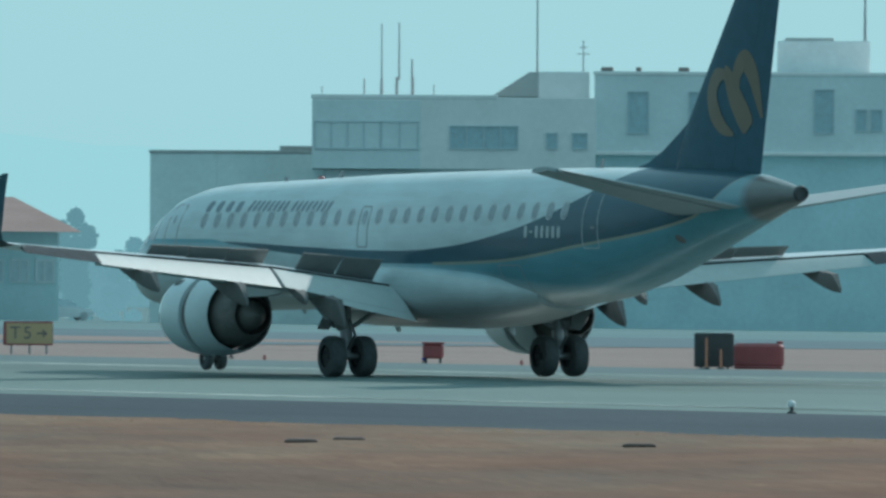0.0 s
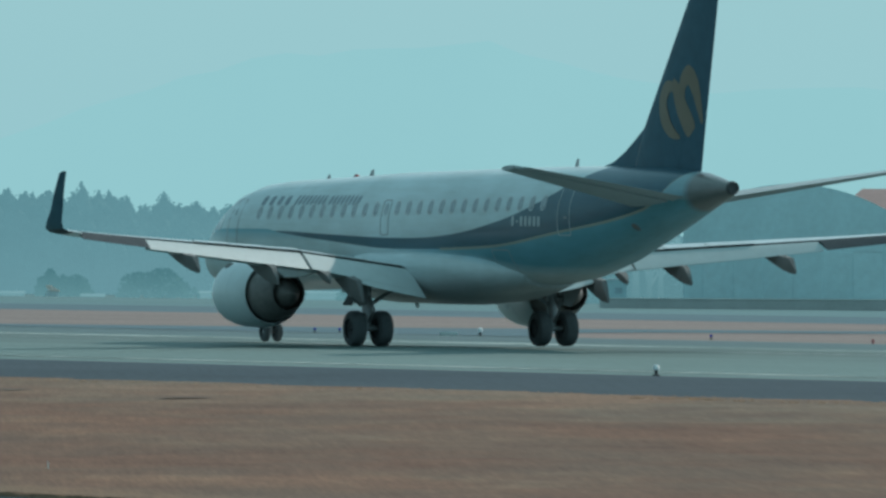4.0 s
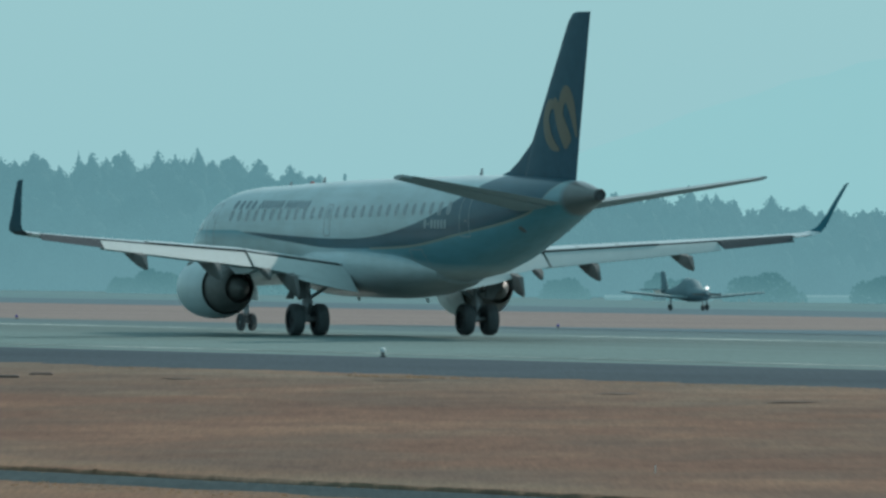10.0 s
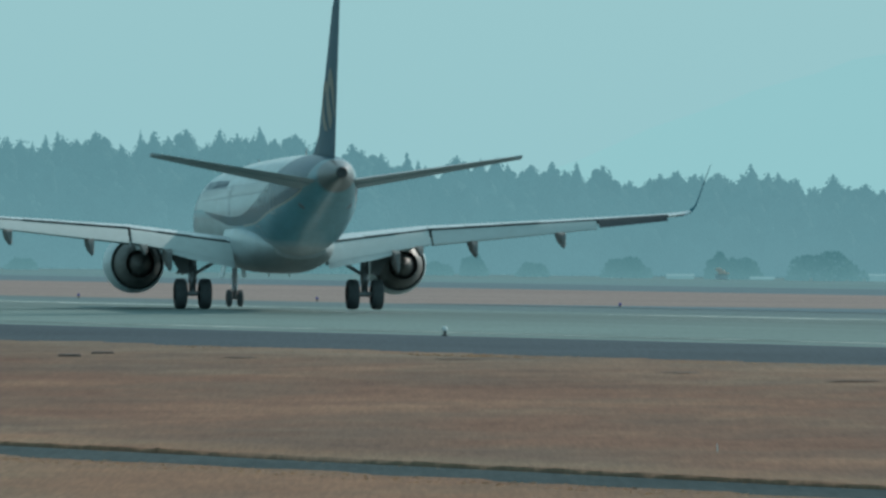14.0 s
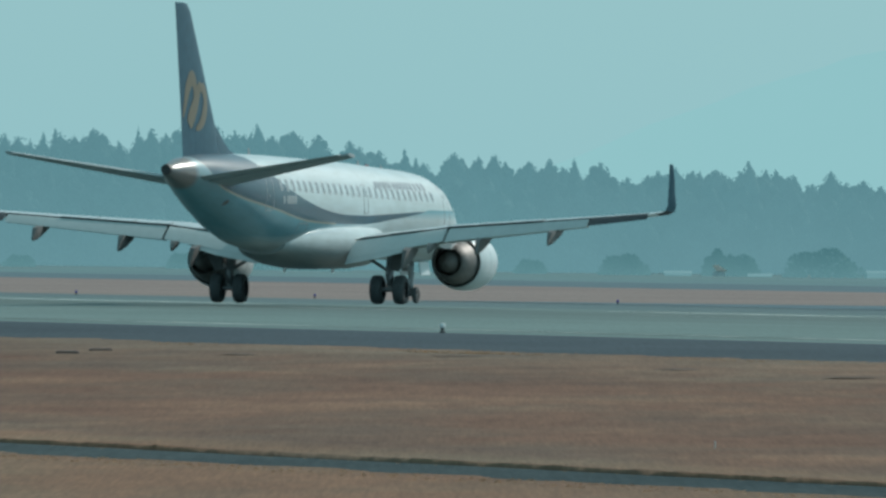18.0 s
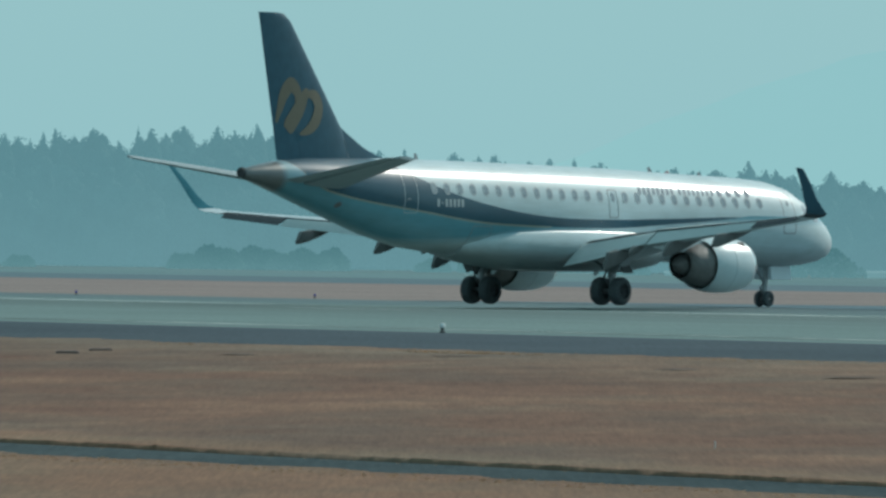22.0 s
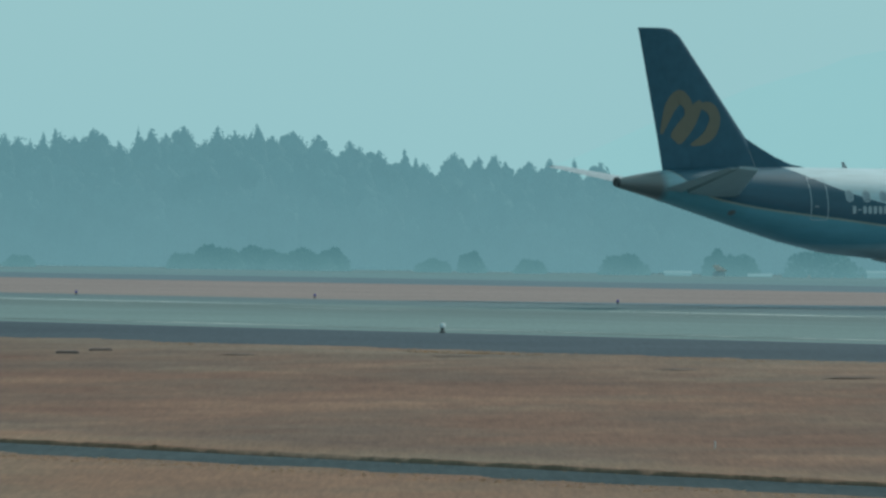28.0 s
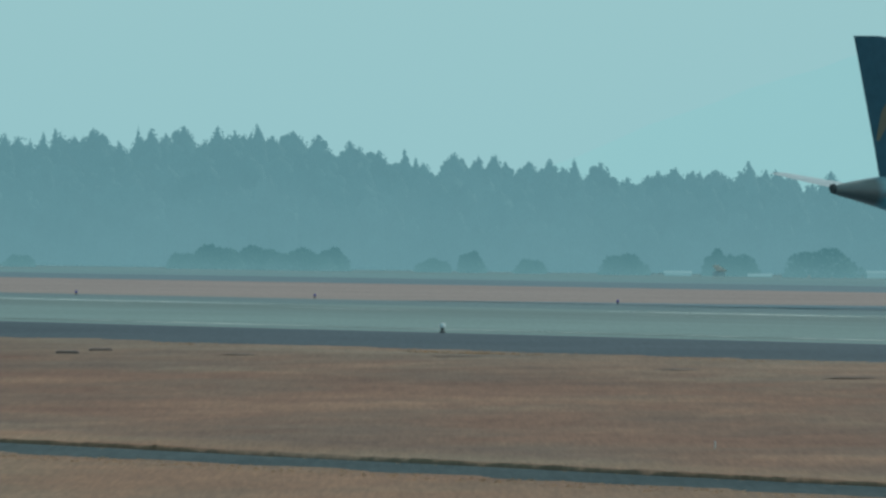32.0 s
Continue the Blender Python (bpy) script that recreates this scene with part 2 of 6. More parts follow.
def grass_mat():
    """Dry turf: long wind streaks, patches, and paler straw that grows along the asphalt."""
    m, nt, b = nodes_of("dry_winter_grass")
    tc = nt.nodes.new("ShaderNodeTexCoord")
    sp = nt.nodes.new("ShaderNodeSeparateXYZ")
    link(nt, tc.outputs["Object"], sp.inputs[0])
    lng = noise_of(nt, tilted(nt, 20.7, (0.045, 0.10, 1)), 1.0, 4, 0.55)
    mid = noise_of(nt, tilted(nt, 20.7, (0.16, 0.40, 1)), 1.0, 4, 0.6)
    fine = noise_of(nt, tilted(nt, 20.7, (0.30, 2.2, 1)), 1.0, 4, 0.65)
    wide = noise_of(nt, coords(nt, (0.3, 1, 1)), 0.06, 3)
    f = mix(nt, 0.16, mix(nt, 0.35, mix(nt, 0.35, lng, wide), mid), fine)
    brown = ramp(nt, f, [(0.34, (0.092, 0.049, 0.037)), (0.45, (0.138, 0.075, 0.050)), (0.55, (0.172, 0.098, 0.064)), (0.66, (0.230, 0.142, 0.092))])
    straw = ramp(nt, f, [(0.32, (0.144, 0.092, 0.065)), (0.5, (0.194, 0.127, 0.087)), (0.68, (0.256, 0.176, 0.118))])
    wob = math_of(nt, "MULTIPLY", math_of(nt, "SUBTRACT", mix(nt, 0.5, lng, mid), 0.5), 40.0)
    y = math_of(nt, "ADD", sp.outputs[1], wob)
    near = math_of(nt, "DIVIDE", math_of(nt, "ADD", y, 30.0), 18.0)
    near.node.use_clamp = True
    verge = math_of(nt, "ADD", sp.outputs[1], math_of(nt, "MULTIPLY", math_of(nt, "SUBTRACT", mid, 0.5), 3.0))
    low = math_of(nt, "DIVIDE", math_of(nt, "SUBTRACT", -60.8, verge), 2.6)
    low.node.use_clamp = True
    col = mix(nt, low, mix(nt, near, brown, straw), mix(nt, 1.0, straw, (1.06, 0.96, 0.86), "MULTIPLY"))
    tint = noise_of(nt, tilted(nt, 20.7, (0.05, 0.16, 1)), 1.0, 4, 0.6)
    tint = ramp(nt, tint, [(0.36, (0.88, 1.01, 1.14)), (0.5, (0.97, 1.0, 1.06)), (0.62, (1.08, 0.98, 0.99))])
    col = mix(nt, 1.0, col, tint, "MULTIPLY")
    col = mix(nt, 1.0, col, grain(nt, 0.12, 4.0, 0.07), "MULTIPLY")
    col = mix(nt, 1.0, col, grain(nt, 0.40, 18.0, 0.17), "MULTIPLY")
    link(nt, col, b.inputs["Base Color"])
    b.inputs["Roughness"].default_value, b.inputs["Specular IOR Level"].default_value = 0.95, 0.15
    bump_of(nt, b, fine, 0.3, 0.03)
    return m


M_GRASS = grass_mat()
# far grass and field: base colours paled and blued to imitate haze
M_GRASSF = ground_mat("hazed_dry_grass", (0.190, 0.152, 0.146), (0.248, 0.194, 0.183), (0.308, 0.242, 0.224), bump=0.03)
M_FIELD = ground_mat("far_hazed_grass", (0.106, 0.182, 0.194), (0.138, 0.234, 0.250), (0.168, 0.276, 0.292))
M_RUNWAY = ground_mat("grooved_runway_asphalt", (0.092, 0.140, 0.132), (0.128, 0.188, 0.178), (0.172, 0.242, 0.230), streak=0.02, size=1.5, rough=0.6, bump=0.006, spec=0.3)


def rubber(m, s0, s1):
    """Tyre rubber darkens the runway's middle, in ragged streaks along it."""
    nt = m.node_tree
    b = nt.nodes["Principled BSDF"]
    old = b.inputs["Base Color"].links[0].from_socket
    tc = nt.nodes.new("ShaderNodeTexCoord")
    sp = nt.nodes.new("ShaderNodeSeparateXYZ")
    link(nt, tc.outputs["Object"], sp.inputs[0])
    lng = noise_of(nt, coords(nt, (0.012, 0.25, 1)), 1.0, 5, 0.65)
    k = math_of(nt, "SUBTRACT", 1.0, math_of(nt, "ABSOLUTE", math_of(nt, "DIVIDE", math_of(nt, "SUBTRACT", sp.outputs[1], (s0 + s1) / 2), (s1 - s0) / 2)))
    k = math_of(nt, "MULTIPLY", math_of(nt, "ADD", k, math_of(nt, "MULTIPLY", math_of(nt, "SUBTRACT", lng, 0.5), 1.6)), 1.3)
    k.node.use_clamp = True
    link(nt, mix(nt, math_of(nt, "MULTIPLY", k, 0.55), old, (0.055, 0.078, 0.074)), b.inputs["Base Color"])


rubber(M_RUNWAY, 12, 48)
M_SHOULD = ground_mat("dark_shoulder_asphalt", (0.032, 0.048, 0.063), (0.049, 0.071, 0.091), (0.072, 0.096, 0.118), streak=0.05, size=1.5, rough=0.85, bump=0.01, spec=0.12)


def worn_paint():
    """White marking paint, rubbed through to the asphalt in long patches."""
    m, nt, b = nodes_of("worn_white_marking")
    lng = noise_of(nt, coords(nt, (0.05, 0.8, 1)), 0.8, 6, 0.7)
    link(nt, ramp(nt, lng, [(0.45, (0.15, 0.20, 0.19)), (0.56, (0.74, 0.78, 0.76))]), b.inputs["Base Color"])
    b.inputs["Roughness"].default_value, b.inputs["Specular IOR Level"].default_value = 0.7, 0.3
    return m


M_MARK = worn_paint()
M_TRACK = ground_mat("dark_service_track", (0.056, 0.074, 0.082), (0.082, 0.102, 0.110), (0.110, 0.132, 0.140), streak=0.05, size=1.0, rough=0.95, bump=0.02, spec=0.0)
# the taxiway's blue stands in for haze
M_TAXI = ground_mat("hazed_taxiway_asphalt", (0.068, 0.118, 0.146), (0.092, 0.154, 0.186), (0.116, 0.188, 0.222), streak=0.05, size=1.5, rough=0.8, bump=0.01, spec=0.2)
M_FARSH = ground_mat("pale_far_shoulder_asphalt", (0.078, 0.120, 0.132), (0.102, 0.158, 0.172), (0.130, 0.196, 0.210), streak=0.05, size=1.5, rough=0.8, bump=0.01, spec=0.2)


def haze_glow_mat(name, lo, hi, haze_glow, scale):
    """Backdrop of the far distance: a dim surface whose emission imitates the haze before it."""
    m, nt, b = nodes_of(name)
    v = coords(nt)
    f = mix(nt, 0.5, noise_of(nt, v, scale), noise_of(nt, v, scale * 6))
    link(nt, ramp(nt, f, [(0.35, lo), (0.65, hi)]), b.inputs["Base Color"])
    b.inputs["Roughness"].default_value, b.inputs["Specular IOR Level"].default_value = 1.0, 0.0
    b.inputs["Emission Color"].default_value = (*haze_glow, 1)
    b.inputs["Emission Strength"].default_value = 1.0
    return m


def haze_glow_by_height(m, low, high_up, z0, z1):
    """Emission that changes with height, imitating haze that lies thickest over the field."""
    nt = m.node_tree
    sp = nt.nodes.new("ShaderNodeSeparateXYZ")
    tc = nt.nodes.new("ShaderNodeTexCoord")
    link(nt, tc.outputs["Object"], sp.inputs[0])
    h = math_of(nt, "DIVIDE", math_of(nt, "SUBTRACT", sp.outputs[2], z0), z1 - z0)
    # uneven patches in the emission imitate drifting haze
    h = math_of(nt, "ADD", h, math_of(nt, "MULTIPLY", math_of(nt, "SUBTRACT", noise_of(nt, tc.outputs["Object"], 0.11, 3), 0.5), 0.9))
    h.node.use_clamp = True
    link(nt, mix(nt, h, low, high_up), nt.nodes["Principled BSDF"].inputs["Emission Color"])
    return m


# the woods' haze is put into their emission
M_WOOD = haze_glow_mat("hazed_woods_foliage", (0.002, 0.003, 0.002), (0.038, 0.054, 0.050), (0.112, 0.252, 0.272), 0.40)
haze_glow_by_height(M_WOOD, (0.151, 0.311, 0.344), (0.126, 0.276, 0.308), -2.0, 9.0)
# bush emission imitates haze, paler towards the ground
M_WOODB = haze_glow_mat("hazed_bush_foliage", (0.015, 0.03, 0.018), (0.045, 0.065, 0.04), (0.078, 0.192, 0.215), 0.3)
haze_glow_by_height(M_WOODB, (0.135, 0.282, 0.308), (0.080, 0.196, 0.222), 0.0, 2.4)
# one even emission imitates the haze before the thickets
M_THICK = haze_glow_mat("hazed_thicket_foliage", (0.006, 0.009, 0.006), (0.022, 0.030, 0.02), (0.122, 0.262, 0.290), 0.3)
# sky-coloured emission imitates the haze over the mountain
M_HILL = haze_glow_mat("hazed_mountain", (0.05, 0.07, 0.06), (0.07, 0.09, 0.08), (0.312, 0.570, 0.588), 0.002)
M_BAREF = haze_glow_mat("hazed_bare_twigs", (0.06, 0.05, 0.045), (0.10, 0.085, 0.075), (0.185, 0.372, 0.405), 0.5)
haze_glow_by_height(M_BAREF, (0.122, 0.262, 0.288), (0.190, 0.375, 0.405), 0.5, 8.0)
M_WALL = plain("pale_render_wall", (0.91, 0.88, 0.87), 0.85, var=0.10, scale=0.3)
# annex and hall walls tinted blue-grey to imitate the haze before them
M_ANNEX = plain("hazed_pale_wall", (0.83, 0.90, 0.895), 0.85, var=0.10, scale=0.3)
M_HALL = plain("hazed_hall_wall", (0.44, 0.62, 0.66), 0.85, var=0.10, scale=0.3)
M_WALL2 = plain("grey_panel_wall", (0.78, 0.84, 0.85), 0.7, var=0.10, scale=0.3)
M_ROOF = plain("flat_roof_grey", (0.50, 0.50, 0.49), 0.8, var=0.15, scale=0.5)
M_TILE = plain("red_brown_roof", (0.33, 0.22, 0.21), 0.75, var=0.15, scale=0.4)
M_FRAME = plain("grey_window_frame", (0.58, 0.66, 0.69), 0.6, var=0.08)
# pale blue-grey in the glass imitates haze over dark panes
M_GLASS = plain("hazed_window_glass", (0.44, 0.57, 0.62), 0.1, var=0.2)
# blue-grey tint imitates haze on hangar, hut, far car and terminal
M_HANGAR = plain("hazed_steel_grey", (0.62, 0.80, 0.83), 0.5, 0.1, var=0.12, scale=0.3)
# emission imitates the haze before the far shelters
M_SHEET = haze_glow_mat("hazed_sheet_roofing", (0.06, 0.07, 0.07), (0.10, 0.11, 0.11), (0.175, 0.335, 0.358), 0.3)
M_TAN = plain("tan_painted_shed", (0.86, 0.70, 0.63), 0.7, var=0.15)


def straw():
    m, nt, b = nodes_of("straw_blades")
    v = coords(nt)
    col = ramp(nt, noise_of(nt, v, 0.25, 5, 0.75), [(0.3, (0.27, 0.175, 0.12)), (0.7, (0.40, 0.28, 0.18))])
    tr, mx = nt.nodes.new("ShaderNodeBsdfTranslucent"), nt.nodes.new("ShaderNodeMixShader")
    link(nt, col, b.inputs["Base Color"])
    link(nt, col, tr.inputs[0])
    b.inputs["Roughness"].default_value, mx.inputs[0].default_value = 0.9, 0.55
    link(nt, b.outputs[0], mx.inputs[1])
    link(nt, tr.outputs[0], mx.inputs[2])
    link(nt, mx.outputs[0], nt.nodes["Material Output"].inputs[0])
    return m


M_BLADE = straw()


# ---- mesh building ----
class Geo:
    """Gathers vertices and faces; each face may have a material slot."""

    def __init__(self):
        self.v, self.f, self.s = [], [], []

    def add(self, verts, faces, slot=0):
        n = len(self.v)
        self.v += [tuple(p) for p in verts]
        self.f += [tuple(i + n for i in q) for q in faces]
        self.s += [slot] * len(faces)
        return self

    def box(self, c, size, m=None, slot=0, bevel=0.0):
        x, y, z = (d / 2 for d in size)
        b = min(bevel, x, y, z) if bevel else 0.0
        if not b:
            pts = [(i * x, j * y, k * z) for k in (-1, 1) for j in (-1, 1) for i in (-1, 1)]
            faces = [(0, 2, 3, 1), (4, 5, 7, 6), (0, 1, 5, 4), (2, 6, 7, 3), (0, 4, 6, 2), (1, 3, 7, 5)]
        else:
            ring = lambda hx, hy, z0: [(hx - b, hy, z0), (hx, hy - b, z0), (hx, -hy + b, z0), (hx - b, -hy, z0), (-hx + b, -hy, z0), (-hx, -hy + b, z0), (-hx, hy - b, z0), (-hx + b, hy, z0)]
            pts = ring(x - b, y - b, -z) + ring(x, y, -z + b) + ring(x, y, z - b) + ring(x - b, y - b, z)
            faces = [tuple(range(8)), tuple(reversed(range(24, 32)))]
            faces += [(r * 8 + i, r * 8 + (i + 1) % 8, r * 8 + 8 + (i + 1) % 8, r * 8 + 8 + i) for r in range(3) for i in range(8)]
        m = (Matrix.Translation(c) @ m) if m is not None else Matrix.Translation(c)
        return self.add([m @ Vector(p) for p in pts], faces, slot)

    def loft(self, rings, cap=True, slot=0, closed=True):
        n = len(rings[0])
        pts = [p for r in rings for p in r]
        k = n if closed else n - 1
        faces = [(r * n + i, r * n + (i + 1) % n, (r + 1) * n + (i + 1) % n, (r + 1) * n + i) for r in range(len(rings) - 1) for i in range(k)]
        if cap and closed:
            faces += [tuple(reversed(range(n))), tuple(range((len(rings) - 1) * n, len(rings) * n))]
        return self.add(pts, faces, slot)

    def tube(self, a, b, r0, r1=None, n=10, slot=0):
        a, b = Vector(a), Vector(b)
        r1 = r0 if r1 is None else r1
        q = (b - a).to_track_quat("Z", "Y").to_matrix()
        ring = lambda c, r: [c + q @ Vector((r * math.cos(2 * math.pi * i / n), r * math.sin(2 * math.pi * i / n), 0)) for i in range(n)]
        return self.loft([ring(a, r0), ring(b, r1)], slot=slot)

    def spin(self, profile, centre, axis="x", n=32, slot=0, closed=False):
        """A solid of revolution: profile of (along, radius)."""
        rings = []
        for h, r in profile:
            ring = []
            for i in range(n):
                c, s = r * math.cos(2 * math.pi * i / n), r * math.sin(2 * math.pi * i / n)
                o = {"x": (h, c, s), "y": (c, h, s), "z": (c, s, h)}[axis]
                ring.append(tuple(centre[k] + o[k] for k in range(3)))
            rings.append(ring)
        if closed:
            rings.append(rings[0])
        return self.loft(rings, cap=False, slot=slot)

    def mesh(self, name, mats, smooth=None):
        me = bpy.data.meshes.new(name)
        me.from_pydata(self.v, [], self.f)
        for m in mats if isinstance(mats, (list, tuple)) else [mats]:
            me.materials.append(m)
        me.polygons.foreach_set("material_index", self.s)
        bm = bmesh.new()
        bm.from_mesh(me)
        bmesh.ops.recalc_face_normals(bm, faces=bm.faces)
        bm.to_mesh(me)
        bm.free()
        if smooth is not None:
            me.polygons.foreach_set("use_smooth", [True] * len(me.polygons))
            me.set_sharp_from_angle(angle=radians(smooth))
        me.update()
        return me


def part(name, geo, mats, parent=None, label="", smooth=None):
    ob = new(name, geo.mesh(name, mats, smooth) if isinstance(geo, Geo) else geo)
    if parent is not None:
        ob.parent = parent
    return tagged(ob, label)


def thing(name, label, category, m=None, group="", kind=""):
    ob = new(name)
    ob.empty_display_size = 0.2
    if m is not None:
        ob.matrix_basis = m
    return tagged(ob, label, category, group, kind)


# ---- ground: bands that lie along the runway ----
RWY = -1.2102
ALONG = Vector((math.cos(RWY), math.sin(RWY)))
ACROSS = Vector((-math.sin(RWY), math.cos(RWY)))
ORIGIN = Vector((0, 407.2))
PROFILE = [(-2500, -2.0), (-143, -0.95), (-75, -0.62), (-60, -0.57), (-12, -0.24), (0, -0.06), (25, 0.09), (48, -0.20), (61, -0.17), (80, -0.24), (142, -0.55), (190, -0.80), (250, -1.1), (421, -2.6), (1200, -5), (4600, -9)]


def height(s):
    return float(np.interp(s, [p[0] for p in PROFILE], [p[1] for p in PROFILE]))


def spot(a, s, up=0.0):
    p = ORIGIN + ALONG * a + ACROSS * s
    return Vector((p.x, p.y, height(s) + up))


def band(name, s0, s1, mat, label, category, a0=-4300, a1=2300, up=0.0, rough=None):
    cuts = sorted({s0, s1, *[p[0] for p in PROFILE if s0 < p[0] < s1]})
    aa = [a0, a1]
    if rough:
        r0, r1, step = rough
        aa = [a0, *np.arange(r0, r1 + 0.1, step).tolist(), a1]
        cuts = sorted({*cuts, *np.arange(s0, s1, 1.0).tolist()})
    g = Geo()
    pts = []
    for s in cuts:
        for a in aa:
            h = up
            if rough and s0 < s < s1 and a0 < a < a1:
                h += 0.05 * noise.noise((a * 0.07, s * 0.22, 0)) + 0.03 * noise.noise((a * 0.3, s * 0.6, 5))
            pts.append((*((ALONG * a + ACROSS * s)), height(s) + h))
    n = len(aa)
    g.add(pts, [(j * n + i, j * n + i + 1, (j + 1) * n + i + 1, (j + 1) * n + i) for j in range(len(cuts) - 1) for i in range(n - 1)])
    ob = part(name, g, mat, smooth=60)
    # the mesh lies in runway axes, so that grain and streaks run with it
    ob.data.transform(Matrix.Rotation(-RWY, 4, "Z"))
    ob.matrix_basis = Matrix.Translation((*ORIGIN, 0)) @ Matrix.Rotation(RWY, 4, "Z")
    return tagged(ob, label, category, kind="structure")


band("ground", -2500, -69.2, M_GRASS, "dry brown winter grass below the viewing spot", "grass")
band("service_road", -69.2, -65.9, M_TRACK, "narrow dark asphalt service track through dry grass", "road")
band("ground", -65.9, -12, M_GRASS, "uneven dry brown grass strip beside the runway", "grass", rough=(-60, 300, 2.0))
band("runway_shoulder", -12, 0, M_SHOULD, "dark asphalt shoulder along the runway edge", "shoulder")
band("runway", 0, 51, M_RUNWAY, "pale grey grooved asphalt airport runway", "runway")
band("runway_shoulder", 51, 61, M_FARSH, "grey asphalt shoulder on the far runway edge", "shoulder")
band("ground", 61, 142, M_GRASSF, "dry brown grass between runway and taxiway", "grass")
band("taxiway", 142, 190, M_TAXI, "dark grey asphalt parallel taxiway with a haze tint", "taxiway")
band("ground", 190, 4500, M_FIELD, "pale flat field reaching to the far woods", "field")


def ragged(s_in, s_edge, a0, a1, amp, step, seed, label, up=0.012, lip=0.2):
    """Turf that has crept over an asphalt edge: a sheet whose border wanders and drops off over its lip."""
    n = int((a1 - a0) / step) + 1
    way = 1 if s_edge > s_in else -1
    rows = [[], [], []]
    for i in range(n):
        a = a0 + i * step
        k = 0.9 * noise.noise((a * 0.11, seed, 0)) + 0.6 * noise.noise((a * 0.33, seed, 4)) + 0.3 * noise.noise((a * 1.1, seed, 8))
        s = s_edge + way * amp * (k + 0.15)
        m = min(s_edge, s - lip * way, key=lambda v: v * way)
        top = up * (1 + 0.5 * noise.noise((a * 0.9, seed, 12)) + 0.45 * noise.noise((a * 3.1, seed, 16)))
        for row, at, lift in zip(rows, (s_in, m, s), (-0.09, top, 0.004)):
            row.append((a, at, height(at) + lift))
    g = Geo().loft(rows, cap=False, closed=False)
    ob = part("verge", g, M_GRASS, smooth=60)
    ob.matrix_basis = Matrix.Translation((*ORIGIN, 0)) @ Matrix.Rotation(RWY, 4, "Z")
    return tagged(ob, label, "grass", kind="structure")


ragged(-13.5, -12.0, -80, 330, 1.5, 0.4, 1, "ragged grass edge creeping over the shoulder")
ragged(-63.6, -65.9, 40, 330, 0.16, 0.10, 5, "ragged straw bank over the service track", 0.06, 0.05)
ragged(-70.2, -69.0, 40, 330, 0.8, 0.35, 9, "ragged grass edge on the near side of the track")


def stripe(name, a0, a1, s0, s1, label, up=0.012):
    ob = band(name, s0, s1, M_MARK, label, "marking", a0, a1, up)
    return ob


stripe("runway_marking", -700, 600, 3.0, 3.5, "worn white painted runway edge line")
stripe("runway_marking", -107, 600, 46.0, 48.4, "worn white far edge line of the runway")
stripe("runway_marking", -700, -141, 46.0, 48.4, "worn white far edge line beyond the exit")
for a in range(-400, 300, 50):
    stripe("runway_marking", a, a + 30, 25.05, 25.95, "worn white dash of the runway centre line")


def exit_taxiway():
    """The exit, with a rounded throat, lies a little proud of the grass."""
    g = Geo()
    left, right = [], []
    for i in range(13):
        t = i / 12
        s = 61 + 81 * t
        flare = 30 * max(0.0, 1 - t * 3.2) ** 2
        mid = -127 - 12 * min(1.0, t * 2.5)
        left.append((*(ORIGIN + ALONG * (mid - 11 - flare) + ACROSS * s), height(s) + 0.015))
        right.append((*(ORIGIN + ALONG * (mid + 11 + flare) + ACROSS * s), height(s) + 0.015))
    n = len(left)
    g.add(left + right, [(i, i + 1, n + i + 1, n + i) for i in range(n - 1)])
    return tagged(part("exit_taxiway", g, M_TAXI), "grey asphalt exit taxiway leading off the runway", "taxiway", kind="structure")


exit_taxiway()

# ---- the airliner: x forward, y to its left, z up; origin on the ground between the main wheels ----
SECTIONS = [  # x, top, bottom, half width
    (17.92, 2.40, 2.34, 0.03), (17.80, 2.72, 2.05, 0.32), (17.45, 3.04, 1.86, 0.62), (16.85, 3.40, 1.70, 0.93), (16.1, 3.78, 1.60, 1.17),
    (15.25, 4.20, 1.53, 1.34), (14.4, 4.54, 1.50, 1.44), (13.3, 4.74, 1.51, 1.49), (11.8, 4.84, 1.55, 1.50), (8, 4.94, 1.62, 1.505), (4, 5.07, 1.69, 1.505),
    (0, 5.14, 1.76, 1.505), (-4, 5.20, 1.80, 1.505), (-7, 5.24, 1.84, 1.50), (-9, 5.25, 2.02, 1.47), (-11, 5.25, 2.42, 1.38),
    (-13, 5.23, 2.95, 1.18), (-15, 5.19, 3.50, 0.92), (-16.6, 5.08, 3.94, 0.65), (-17.6, 4.93, 4.20, 0.42), (-18.2, 4.82, 4.34, 0.26), (-18.5, 4.73, 4.42, 0.16), (-18.56, 4.68, 4.46, 0.11)]


def section(x):
    xs = [-s[0] for s in SECTIONS]
    return [float(np.interp(-x, xs, [s[k] for s in SECTIONS])) for k in (1, 2, 3)]


def skin(x, z, side, out=0.0):
    """A point of the fuselage's side at x, z; side +1 is the left."""
    top, bot, w = section(x)
    c, h = (top + bot) / 2, (top - bot) / 2
    k = max(-0.98, min(0.98, (z - c) / h))
    y = w * (1 - abs(k) ** 2.1) ** (1 / 2.1)
    return Vector((x, side * (y + out), z))


